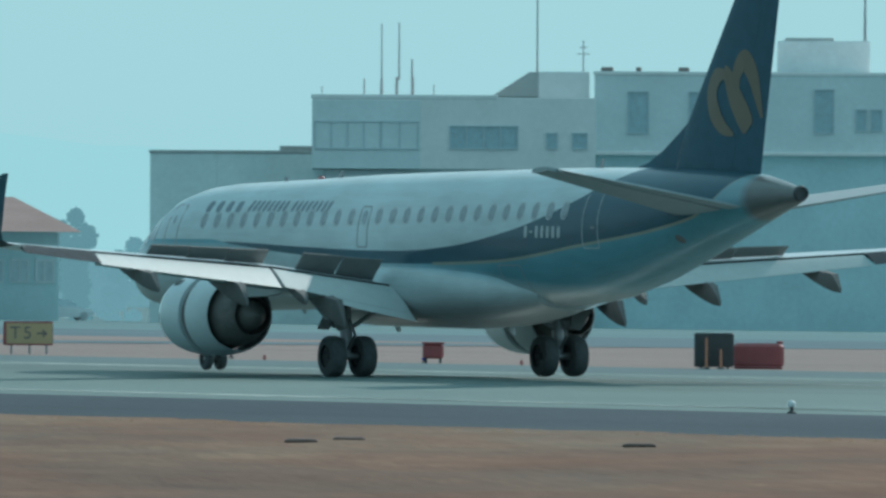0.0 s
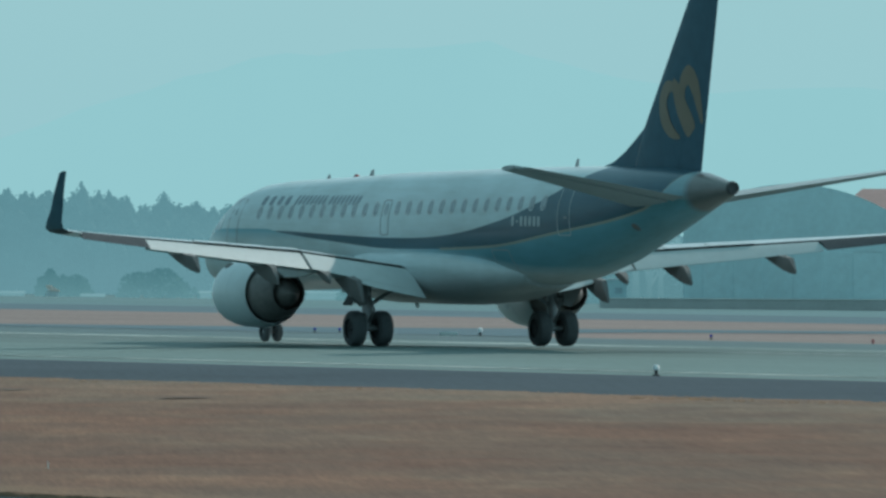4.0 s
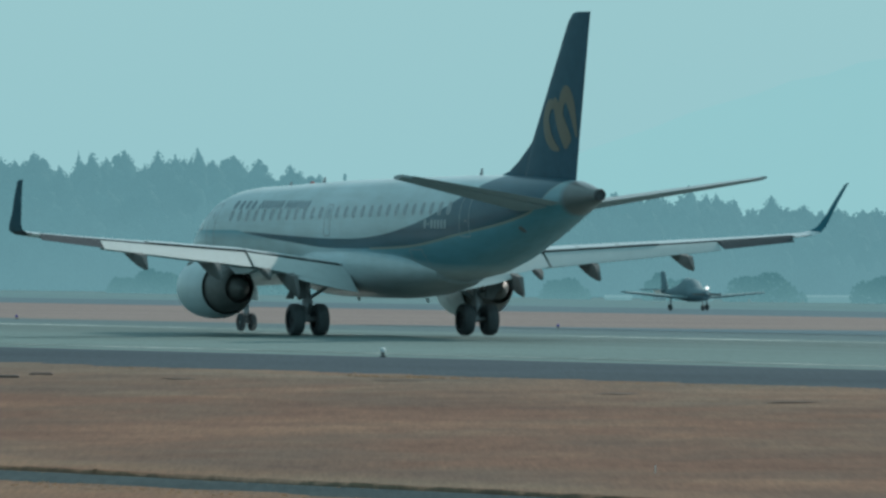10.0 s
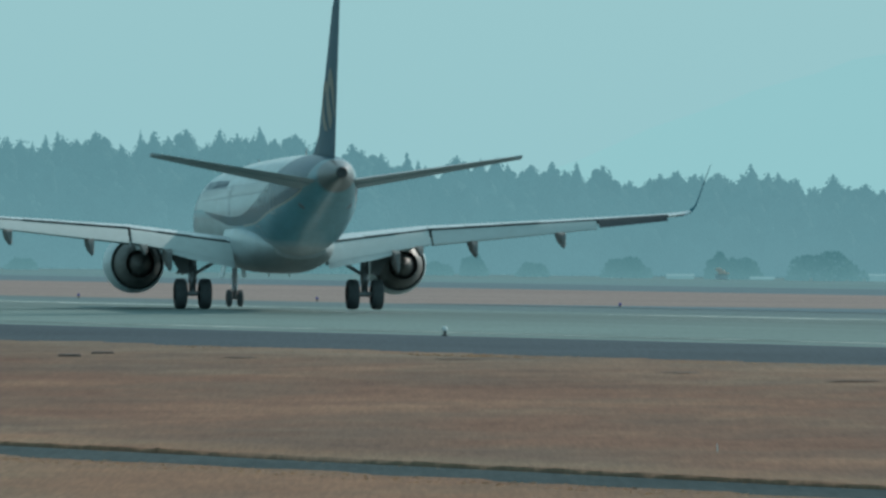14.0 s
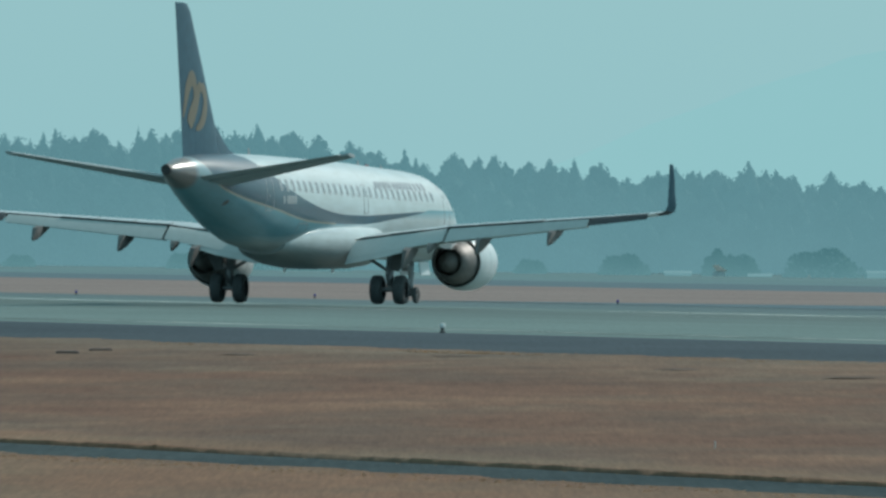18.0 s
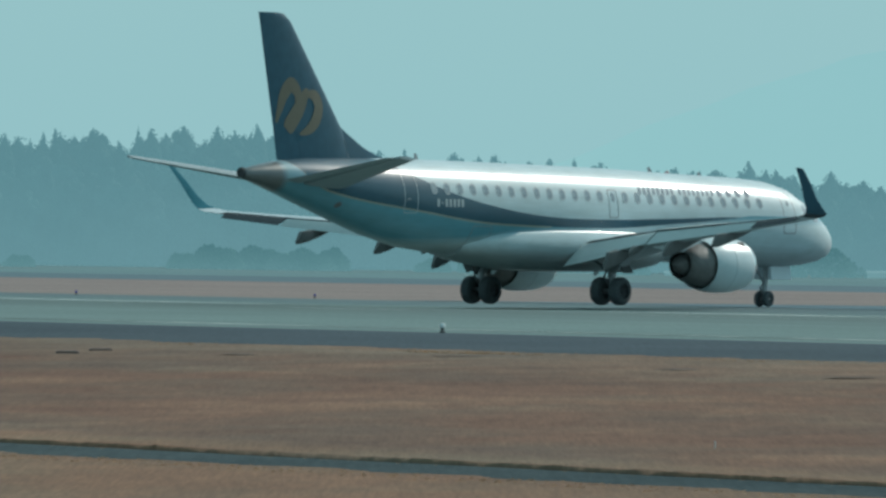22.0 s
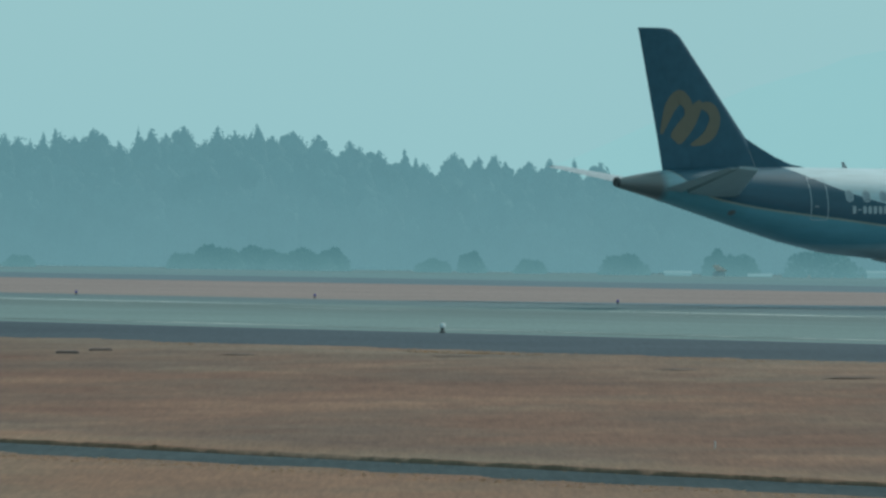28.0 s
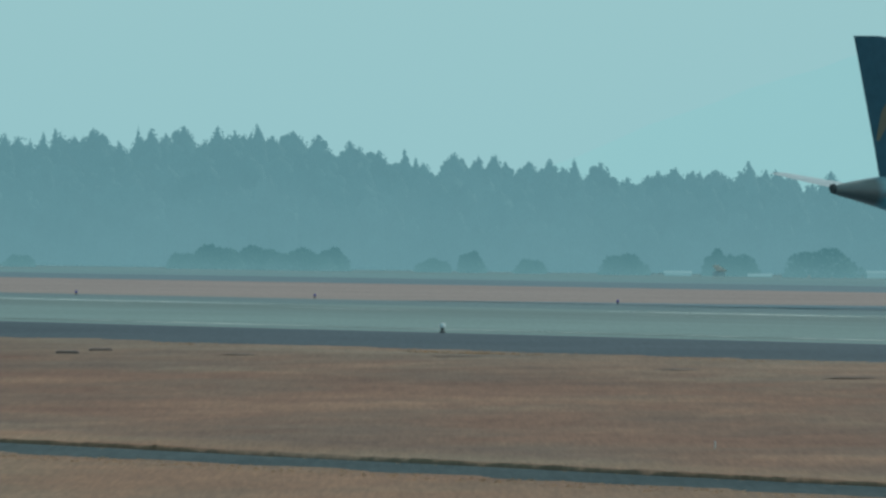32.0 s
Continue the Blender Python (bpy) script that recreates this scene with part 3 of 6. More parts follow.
def on_skin(outline, side, out, slot=0, geo=None):
    """A plate bent to the fuselage from pairs of points ((x, z), (x, z))."""
    g = geo or Geo()
    front = [skin(x, z, side, out) for pair in outline for x, z in pair]
    back = [skin(x, z, side, out - 0.03) for pair in outline for x, z in pair]
    n, k = len(outline), len(front)
    faces = []
    for i in range(n - 1):
        faces.append((2 * i, 2 * i + 1, 2 * i + 3, 2 * i + 2))
        faces.append((k + 2 * i, k + 2 * i + 2, k + 2 * i + 3, k + 2 * i + 1))
        faces.append((2 * i, 2 * i + 2, k + 2 * i + 2, k + 2 * i))
        faces.append((2 * i + 1, k + 2 * i + 1, k + 2 * i + 3, 2 * i + 3))
    return g.add(front + back, faces, slot)


def round_rect(x0, x1, z0, z1, r, n=4):
    pts = []
    for cx, cz, a0 in ((x1 - r, z1 - r, 0), (x0 + r, z1 - r, 90), (x0 + r, z0 + r, 180), (x1 - r, z0 + r, 270)):
        for i in range(n + 1):
            a = radians(a0 + 90 * i / n)
            pts.append((cx + r * math.cos(a), cz + r * math.sin(a)))
    return pts


def frame_plate(x0, x1, z0, z1, r, wide, side, out):
    """An outline bent to the skin, with the long sides cut so that it follows the curve."""
    o, i = round_rect(x0, x1, z0, z1, r), round_rect(x0 + wide, x1 - wide, z0 + wide, z1 - wide, max(0.02, r - wide))
    pairs = list(zip(o, i))
    full = []
    for k in range(len(pairs)):
        a, b = pairs[k], pairs[(k + 1) % len(pairs)]
        cuts = 5 if abs(a[0][1] - b[0][1]) > 0.3 else 1
        for j in range(cuts):
            t = j / cuts
            full.append(tuple((p[0] + (q[0] - p[0]) * t, p[1] + (q[1] - p[1]) * t) for p, q in zip(a, b)))
    full.append(full[0])
    return on_skin(full, side, out)


def fill_plate(x0, x1, z0, z1, r, side, out, slant=0.0):
    rows = []
    n = max(3, int((z1 - z0) / 0.12) + 2)
    for j in range(n + 1):
        z = z0 + (z1 - z0) * j / n
        e = min(z - z0, z1 - z, r)
        cut = r - math.sqrt(max(0.0, r * r - (r - e) ** 2))
        d = slant * (z - z0)
        rows.append(((x0 + cut + d, z), (x1 - cut + d, z)))
    return on_skin(rows, side, out)


def airfoil(chord, thick, a0=0.0, a1=1.0, n=9):
    """Points (back from the leading edge, up), closed, between two shares of the chord."""
    up, low = [], []
    for i in range(n + 1):
        c = a0 + (a1 - a0) * (1 - math.cos(math.pi * i / n)) / 2 if a0 == 0 else a0 + (a1 - a0) * i / n
        h = 5 * thick * (0.2969 * math.sqrt(c) - 0.126 * c - 0.3516 * c ** 2 + 0.2843 * c ** 3 - 0.1015 * c ** 4)
        up.append((c * chord, h * chord * 1.08))
        low.append((c * chord, -h * chord * 0.92))
    return list(reversed(up)) + low[1:]


W_Y = [1.0, 1.5, 5.0, 12.9, 13.55]
W_LE = [4.85, 4.6, 2.85, -1.08, -1.45]
W_TE = [-1.30, -1.30, -1.15, -2.68, -2.90]
W_Z = [1.98, 2.04, 2.60, 3.24, 3.32]
W_T = [0.145, 0.14, 0.125, 0.105, 0.10]


def wing_at(y):
    return [float(np.interp(abs(y), W_Y, v)) for v in (W_LE, W_TE, W_Z, W_T)]


def wing_ring(y, a0=0.0, a1=1.0, n=9):
    le, te, z, t = wing_at(y)
    return [(le - c, y, z + h) for c, h in airfoil(le - te, t, a0, a1, n)]


def flap_ring(y, a0, angle, gap=0.045, deep=0.17, flat_keel=False):
    """A trailing surface behind share a0 of the chord, turned down; its nose tucks in under the upper skin."""
    le, te, z, t = wing_at(y)
    ch = (le - te) * (1 - a0) * (0.86 if flat_keel else 1.0)
    top = max(h for u, h in airfoil(le - te, t, a0, 1.0)) + z
    c, s = math.cos(radians(angle)), math.sin(radians(angle))
    prof = airfoil(ch, deep, n=9)
    pts = [(u * c - h * s, h * c - u * s) for u, h in prof]
    if flat_keel:
        # the underside runs level from the trailing edge forward
        te_u, te_h = pts[0]
        pts = [(u, min(h, te_h - 0.07 * (te_u - u))) if i > 9 else (u, h) for i, (u, h) in enumerate(pts)]
    lift = top - gap - max(p[1] for p in pts)
    return [(le - (le - te) * a0 - u, y, lift + h) for u, h in pts]


def build_jet():
    jet = thing("airliner", "white twin-engine airliner with navy swoosh and tail on the runway", "airliner")
    # fuselage
    g = Geo()
    rings = []
    for x, top, bot, w in SECTIONS:
        c, h = (top + bot) / 2, (top - bot) / 2
        ring = []
        for i in range(40):
            a = 2 * math.pi * i / 40
            ca, sa = math.cos(a), math.sin(a)
            e = 2 / 2.1
            ring.append((x, w * math.copysign(abs(ca) ** e, ca), c + h * math.copysign(abs(sa) ** e, sa)))
        rings.append(ring)
    g.loft(rings)
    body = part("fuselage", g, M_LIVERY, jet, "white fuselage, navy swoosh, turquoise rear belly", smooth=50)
    # belly fairing
    g = Geo()
    rings = []
    for x, w, bot in ((6.6, 0.8, 1.62), (6.0, 1.2, 1.44), (5, 1.42, 1.30), (3.5, 1.60, 1.24), (1, 1.66, 1.22), (-1.5, 1.63, 1.22), (-3.5, 1.50, 1.32), (-5, 1.3, 1.50), (-6.4, 0.9, 1.74)):
        ring = []
        k = (w - 0.7) / 1.08
        for i in range(32):
            a = 2 * math.pi * i / 32
            ca, sa = math.cos(a), math.sin(a)
            if sa < 0:
                p = (w * math.copysign(abs(ca) ** 0.78, ca), 2.15 + sa * (2.15 - bot))
            else:
                inner = min(1.44, w * 0.9)
                p = (math.copysign(inner + (w - inner) * abs(ca) ** 1.3 if abs(ca) > 0.25 else inner * abs(ca) / 0.25, ca), 2.15 + 0.72 * k * sa)
            ring.append((x, *p))
        rings.append(ring)
    g.loft(rings)
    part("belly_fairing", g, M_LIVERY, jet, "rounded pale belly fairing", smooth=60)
    g = Geo()
    g.spin([(0.0, 0.20), (-0.10, 0.17), (-0.10, 0.13), (0.06, 0.12)], (-18.52, 0, 4.63), n=20)
    # black disc imitates the dark inside of the exhaust
    g.spin([(-0.07, 0.135), (-0.06, 0.001)], (-18.52, 0, 4.63), n=20)
    part("apu_exhaust", g, M_BLACK, jet, "black round exhaust at the tail tip", smooth=40)
    # cabin windows and doors
    pane = {s: fill_plate(-0.14, 0.14, 3.86, 4.24, 0.13, s, 0.006).mesh("cabin_window", M_PANE) for s in (1, -1)}
    ring = {s: frame_plate(-0.18, 0.18, 3.82, 4.28, 0.16, 0.04, s, 0.004).mesh("window_frame", M_RING) for s in (1, -1)}
    for side in (1, -1):
        for i in range(27):
            x = -8.83 + 0.787 * i
            if abs(x - 2.19) < 0.3:
                continue
            up = -0.0172 * x + 0.0
            lift = Matrix.Translation((x, skin(x, 4.05 + up, side).y - skin(0, 4.05, side).y, up))
            w = part("cabin_window", pane[side], None, body)
            w.matrix_basis = lift
            r = part("window_frame", ring[side], None, body)
            r.matrix_basis = lift
        d = part("rear_door", frame_plate(-10.60, -9.82, 3.26, 4.86, 0.10, 0.032, side, 0.008), M_RING, body, "rear door outlined in white")
        part("door_handle", fill_plate(-10.45, -10.25, 3.75, 3.81, 0.02, side, 0.012), M_OUTL, body)
        part("front_door", frame_plate(13.1, 13.95, 2.75, 4.30, 0.12, 0.045, side, 0.006), M_OUTL, body, "front door outlined in grey")
        part("front_door_window", fill_plate(13.45, 13.6, 3.78, 4.0, 0.06, side, 0.008), M_PANE, body)
        part("overwing_exit", frame_plate(1.91, 2.49, 3.22, 4.28, 0.10, 0.04, side, 0.006), M_OUTL, body, "overwing exit outlined in grey")
        part("exit_window", fill_plate(2.08, 2.32, 3.82, 4.18, 0.10, side, 0.008), M_PANE, body)
        part("cargo_door", frame_plate(-6.4, -5.2, 2.05, 2.85, 0.10, 0.03, side, 0.004), M_OUTL, body)
        # lettering as plain blocks
        for i in range(4):
            x = (11.0 if side < 0 else 11.65) - 0.60 * i
            part("lettering_block", fill_plate(x - 0.15, x + 0.15, 4.10, 4.38, 0.05, side, 0.006), M_DGREY, body)
        for i in range(16):
            x = (8.7 if side < 0 else 9.2) - 0.30 * i - (0.2 if i > 7 else 0)
            part("lettering_block", fill_plate(x - 0.08, x + 0.08, 4.12, 4.40, 0.03, side, 0.006, slant=-0.3 * side), M_DGREY, body)
        for i in range(7):
            x = -8.65 + (0.24 if side < 0 else 0.29) * i
            dash = i == (5 if side > 0 else 1)
            part("marking_block", fill_plate(x - 0.075, x + 0.075, 3.64 if dash else 3.52, 3.69 if dash else 3.81, 0.02, side, 0.008), M_RING, body, "small white block of lettering")
        # cockpit side glass
        part("cockpit_window", fill_plate(14.6, 15.25, 3.35, 3.85, 0.08, side, 0.008), M_PANE, body)
        part("cockpit_window", fill_plate(15.32, 15.85, 3.22, 3.60, 0.08, side, 0.008), M_PANE, body)
        # small port in the turquoise rear
        part("outflow_port", fill_plate(-14.0, -13.72, 3.42, 3.62, 0.08, side, 0.008), M_DUCT, body)
    # aerials and beacon on the crown
    for x, h, w in ((-11.9, 0.5, 0.26), (-8.15, 0.22, 0.2), (6.4, 0.17, 0.26), (9.6, 0.12, 0.2)):
        g = Geo()
        z = section(x)[0]
        g.loft([[(x + w, 0.02, z - 0.03), (x, 0.02, z - 0.03), (x, -0.02, z - 0.03), (x + w, -0.02, z - 0.03)], [(x + w * 0.25, 0.012, z + h), (x - w * 0.3, 0.012, z + h), (x - w * 0.3, -0.012, z + h), (x + w * 0.25, -0.012, z + h)]])
        part("aerial", g, M_OUTL, body)
    g = Geo()
    z = section(7.6)[0]
    g.spin([(-0.04, 0.10), (0.03, 0.09), (0.07, 0.05), (0.08, 0.001)], (7.6, 0, z), "z", 12)
    part("beacon", g, M_RED, body, "small red beacon on the crown", smooth=40)
    # fin
    fin_z = [4.6, 5.2, 6.3, 8.3, 10.1, 10.38, 10.42]
    fin_le = [-11.6, -12.0, -12.66, -14.28, -15.74, -16.15, -16.5]
    fin_te = [-16.35, -16.5, -16.72, -17.17, -17.57, -17.64, -17.66]

    def fin_edge(z):
        return float(np.interp(z, fin_z, fin_le)), float(np.interp(z, fin_z, fin_te))

    def fin_half(x, z):
        le, te = fin_edge(z)
        c = min(0.999, max(0.001, (le - x) / (le - te)))
        t = 0.07
        return 5 * t * (0.2969 * math.sqrt(c) - 0.126 * c - 0.3516 * c ** 2 + 0.2843 * c ** 3 - 0.1015 * c ** 4) * (le - te)

    def fin_rings(a0, a1, n):
        rings = []
        for z in fin_z:
            le, te = fin_edge(z)
            xs = [le - (le - te) * (a0 + (a1 - a0) * (i / n) ** (1.6 if a0 == 0 else 1)) for i in range(n + 1)]
            rings.append([(x, fin_half(x, z), z) for x in xs] + [(x, -fin_half(x, z), z) for x in reversed(xs)])
        return rings

    fin = part("fin", Geo().loft(fin_rings(0, 0.70, 10)), M_NAVY, jet, "tall navy fin with gold emblem", smooth=40)
    part("rudder", Geo().loft(fin_rings(0.702, 1.0, 5)), M_NAVY, jet, "navy rudder", smooth=40)
    g = Geo()
    rings = []
    for x, top in ((-9.9, 5.24), (-10.6, 5.36), (-11.4, 5.66), (-12.2, 6.06), (-12.75, 6.36), (-13.2, 6.3)):
        t = 0.03 + 0.03 * (-9.9 - x)
        rings.append([(x, t, 5.1), (x, t * 0.8, 5.1 + (top - 5.1) * 0.5), (x, 0.02, top), (x, -0.02, top), (x, -t * 0.8, 5.1 + (top - 5.1) * 0.5), (x, -t, 5.1)])
    part("dorsal_fairing", g.loft(rings), M_NAVY, jet, smooth=40)
    for side in (1, -1):
        part("fin_root_seam", Geo().tube((-12.56, side * 0.075, 5.90), (-12.30, side * 0.095, 5.22), 0.014, 0.018, 8), M_OUTL, fin, "pale seam line at the fin's root")
    # emblem: three plain crescents on each face of the fin

    def crescent(way, wide):
        """Pairs of edge points along a smooth line of (x, z), with a width at each point."""
        pts = [Vector((-13.95 + (x + 13.95) * 0.93, z + 0.13)) for x, z in way]
        pairs = []
        for i in range(len(pts) - 1):
            p0, p1, p2, p3 = pts[max(0, i - 1)], pts[i], pts[i + 1], pts[min(len(pts) - 1, i + 2)]
            for k in range(5):
                t = k / 5
                c = 0.5 * (2 * p1 + (p2 - p0) * t + (2 * p0 - 5 * p1 + 4 * p2 - p3) * t * t + (3 * p1 - p0 - 3 * p2 + p3) * t ** 3)
                d = 0.5 * ((p2 - p0) + 2 * (2 * p0 - 5 * p1 + 4 * p2 - p3) * t + 3 * (3 * p1 - p0 - 3 * p2 + p3) * t * t)
                w = (wide[i] + (wide[i + 1] - wide[i]) * t) / 2
                o = Vector((-d.y, d.x)).normalized() * w
                pairs.append((tuple(c - o), tuple(c + o)))
        o = Vector((pts[-2].y - pts[-1].y, pts[-1].x - pts[-2].x)).normalized() * wide[-1] / 2
        return pairs + [(tuple(pts[-1] - o), tuple(pts[-1] + o))]

    petals = (
        crescent([(-16.76, 6.32), (-16.57, 6.82), (-16.33, 7.36), (-15.93, 7.70), (-15.53, 7.42), (-15.50, 7.00)], [0.10, 0.32, 0.50, 0.56, 0.42, 0.30]),
        crescent([(-14.90, 7.56), (-15.16, 7.24), (-15.45, 6.81), (-15.80, 6.42), (-16.02, 6.18), (-16.12, 6.06)], [0.14, 0.50, 0.62, 0.66, 0.62, 0.42]),
        crescent([(-15.02, 7.14), (-14.86, 7.36), (-14.44, 7.30), (-14.20, 6.94), (-14.38, 6.45), (-14.80, 6.10), (-15.36, 5.92)], [0.10, 0.24, 0.46, 0.50, 0.52, 0.38, 0.08]))
    for side in (1, -1):
        for k, petal in enumerate(petals):
            g, proud = Geo(), 0.008 + 0.004 * k
            pts = []
            for p, q in petal:
                pts += [(p[0], side * (fin_half(*p) + proud), p[1]), (q[0], side * (fin_half(*q) + proud), q[1])]
            n = len(petal)
            g.add(pts, [(2 * i, 2 * i + 1, 2 * i + 3, 2 * i + 2) for i in range(n - 1)])
            part("emblem_petal", g, M_GOLD, fin, "plain gold crescent of the tail emblem")
    # tailplane, wings, engines, gear: both sides
    spoilers, sleeves, wheels, elevators = [], [], [], []
    for side in (1, -1):
        def stab(u, a0, a1, n):
            y = 0.35 + (6.17 - 0.35) * u
            le, te, z = -13.3 - 3.14 * u, -16.75 - 0.93 * u, 4.42 + 0.815 * u
            return [(le - c, side * y, z - 0.165 + 0.092 * u + h - 0.08 * (le - c + 15.6 + 1.2 * u)) for c, h in airfoil(le - te, 0.10, a0, a1, n)]
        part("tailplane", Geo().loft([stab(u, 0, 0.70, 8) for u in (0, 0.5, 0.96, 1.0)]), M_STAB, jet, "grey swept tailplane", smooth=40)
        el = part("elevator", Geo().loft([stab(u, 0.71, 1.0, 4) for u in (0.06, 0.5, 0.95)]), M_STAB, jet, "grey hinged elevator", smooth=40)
        root, tip = (Vector(stab(u, 0.71, 1.0, 4)[4]) for u in (0.06, 0.95))
        elevators.append((el, root, (tip - root).normalized() * side))
        ys = [1.0, 1.5, 2.5, 3.7, 5.0, 7, 9.0, 10.76, 12.0, 13.09, 13.12, 13.4]
        g = Geo().loft([wing_ring(side * y, 0, 0.72 if y < 10.77 else (0.69 if y < 13.10 else 1.0), 10) for y in ys])
        n = len(wing_ring(2.0, 0, 0.72, 10))
        # cut rear face coloured dark to imitate shade in the flap gap
        for r in range(len(ys) - 1):
            g.s[r * n + n - 1] = 1
        wing = part("wing", g, [M_GREY, M_GAPSHADE], jet, "grey swept wing with dihedral", smooth=40)
        for y0, y1, ang, nm in ((1.62, 5.14, 29, "inboard_flap"), (5.24, 10.74, 31, "outboard_flap")):
            fl = part(nm, Geo().loft([flap_ring(side * y, 0.735, ang, flat_keel=True) for y in (y0, (y0 + y1) / 2, y1)]), M_FLAP, wing, "lowered light grey flap", smooth=40)
            if y0 < 4:
                # the slot between the inboard flap and its rear section, and a second section behind it
                rings = []
                for y in (1.62, 3.2, 3.9):
                    ring = flap_ring(side * y, 0.735, ang, flat_keel=True)
                    tail = min(ring, key=lambda p: p[0])
                    ch = 0.62 if y < 3.5 else 0.5
                    rings.append([(tail[0] + 0.30 - u * 0.86, side * y, tail[2] + 0.13 - u * 0.5 + h) for u, h in airfoil(ch, 0.14)])
                part("flap_rear_section", Geo().loft(rings), M_FLAP, fl, smooth=40)
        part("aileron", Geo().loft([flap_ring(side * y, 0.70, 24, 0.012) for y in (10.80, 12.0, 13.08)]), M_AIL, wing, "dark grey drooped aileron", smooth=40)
        # tip and winglet
        rings = []
        for y, le, te, z in ((13.4, -1.365, -2.83, 3.30), (13.66, -1.52, -2.93, 3.33), (13.88, -1.78, -3.04, 3.41), (14.02, -2.26, -3.20, 3.60), (14.10, -2.76, -3.46, 3.94), (14.22, -3.30, -3.85, 4.48), (14.33, -3.90, -4.28, 4.98), (14.345, -4.12, -4.36, 5.04)):
            lean = min(1.0, max(0.0, (z - 3.32) / 0.4))
            ring = []
            for c, h in airfoil(le - te, 0.10 if z < 3.5 else 0.06):
                ring.append((le - c, side * (y - h * lean + 0.12 * lean * ((le - te) / 2 - c)), z + h * (1 - lean)))
            rings.append(ring)
        g = Geo()
        n = len(rings[0])
        g.loft(rings)
        # the tip's lower faces are coloured dark to imitate their shade
        k = 0
        for r in range(len(rings) - 1):
            for i in range(n):
                g.s[k] = (0 if i < n // 2 else 3) if r < 2 else (2 if i < n // 2 else 1)
                k += 1
        part("winglet", g, [M_GREY, M_NAVY, M_TIPIN, M_AIL], wing, "navy winglet, turquoise on its inner face", smooth=40)
        # flap track fairings
        for y, ln, dp, aft in ((3.92, 2.6, 0.74, 0.7), (4.75, 1.3, 0.36, 0.25), (6.6, 2.7, 0.60, 0.4), (9.5, 2.6, 0.56, 0.8)):
            tail = min(flap_ring(y, 0.735, 25), key=lambda p: p[0])
            z = wing_at(y)[2]
            g = Geo()
            rings = []
            for u, w, d in ((0, 0.02, 0.02), (0.2, 0.09, 0.26), (0.45, 0.13, 0.54), (0.7, 0.13, 0.80), (0.88, 0.09, 0.95), (1.0, 0.03, 1.0)):
                x = tail[0] - aft + ln * (1 - u)
                zt = tail[2] - 0.03 + max(0.0, min(1.0, (x - tail[0]) / 1.1)) * (z - 0.10 - tail[2])
                zb = tail[2] + (1 - u) ** 1.6 * (z - 0.14 - tail[2]) - dp * d
                zt = {0.88: min(zt, tail[2] - 0.08), 1.0: zb + 0.12}.get(u, zt)
                rings.append([(x, side * y + w, zt), (x, side * y + w, zb + 0.07), (x, side * y + w * 0.4, zb), (x, side * y - w * 0.4, zb), (x, side * y - w, zb + 0.07), (x, side * y - w, zt)])
            part("flap_track_fairing", g.loft(rings), M_FAIR, wing, smooth=40)
        # spoiler panels, hinged at their front edge
        for y0, y1 in ((1.8, 2.95), (2.98, 4.15), (5.15, 6.38), (6.4, 7.63), (7.65, 8.9)):
            le0, te0, z0, t0 = wing_at(y0)
            le1, te1, z1, t1 = wing_at(y1)
            hx0, hx1 = le0 - (le0 - te0) * 0.60, le1 - (le1 - te1) * 0.60
            hz0, hz1 = z0 + 0.050 * (le0 - te0) + 0.02, z1 + 0.045 * (le1 - te1) + 0.02
            dx, dy, dz = hx1 - hx0, side * (y1 - y0), hz1 - hz0
            ch0, ch1 = 0.135 * (le0 - te0), 0.135 * (le1 - te1)
            g = Geo()
            base = [(0, 0, 0), (-ch0, 0, -0.06), (dx - ch1, dy, dz - 0.05), (dx, dy, dz)]
            g.loft([base, [(x, y, z + 0.025) for x, y, z in base]])
            g.s[-1] = 1
            sp = part("spoiler", g, [M_SPOIL, M_GREY], wing, "raised grey spoiler panel")
            spoilers.append((sp, Vector((hx0, side * y0, hz0)), Vector((dx, dy, dz)), side))
        # engine
        ec = (0.0, side * 4.55, 1.50)
        g = Geo().spin([(5.62, 0.985), (5.80, 0.93), (5.90, 0.86), (5.92, 0.81), (5.86, 0.76), (5.6, 0.74)], ec, n=36)
        eng = part("engine", Geo().spin([(5.63, 0.985), (5.3, 1.045), (4.9, 1.08), (4.4, 1.09), (4.38, 1.07), (4.38, 0.92), (5.0, 0.80), (5.6, 0.74)], ec, n=36), M_WHITE, jet, "white engine cowling slung under the wing", smooth=40)
        part("inlet_lip", g, M_LIP, eng, "polished metal inlet lip", smooth=40)
        part("fan", Geo().spin([(5.0, 0.80), (5.0, 0.2), (5.35, 0.001)], ec, n=24), M_DUCT, eng)
        part("cascade", Geo().spin([(4.5, 0.98), (3.7, 0.95), (3.7, 0.60), (4.5, 0.60)], ec, n=36), M_DUCT, eng, "dark ring of reverser vanes", smooth=40)
        sl = part("reverser_sleeve", Geo().spin([(4.36, 1.09), (4.0, 1.08), (3.65, 1.04), (3.4, 0.99), (3.3, 0.965), (3.31, 0.945), (3.65, 0.99), (4.36, 1.03)], ec, n=36, closed=True), M_WHITE, eng, "white sliding rear cowl", smooth=40)
        sleeves.append(sl)
        part("core_cowl", Geo().spin([(4.2, 0.78), (3.6, 0.89), (3.1, 0.84), (2.6, 0.70), (2.2, 0.56), (2.18, 0.53), (2.6, 0.50)], ec, n=30), M_HOT, eng, "heat-stained core nozzle", smooth=40)
        part("exhaust_plug", Geo().spin([(2.7, 0.49), (2.4, 0.46), (2.1, 0.34), (1.85, 0.16), (1.74, 0.001)], ec, n=24), M_HOT, eng, smooth=40)
        g = Geo()
        rings = []
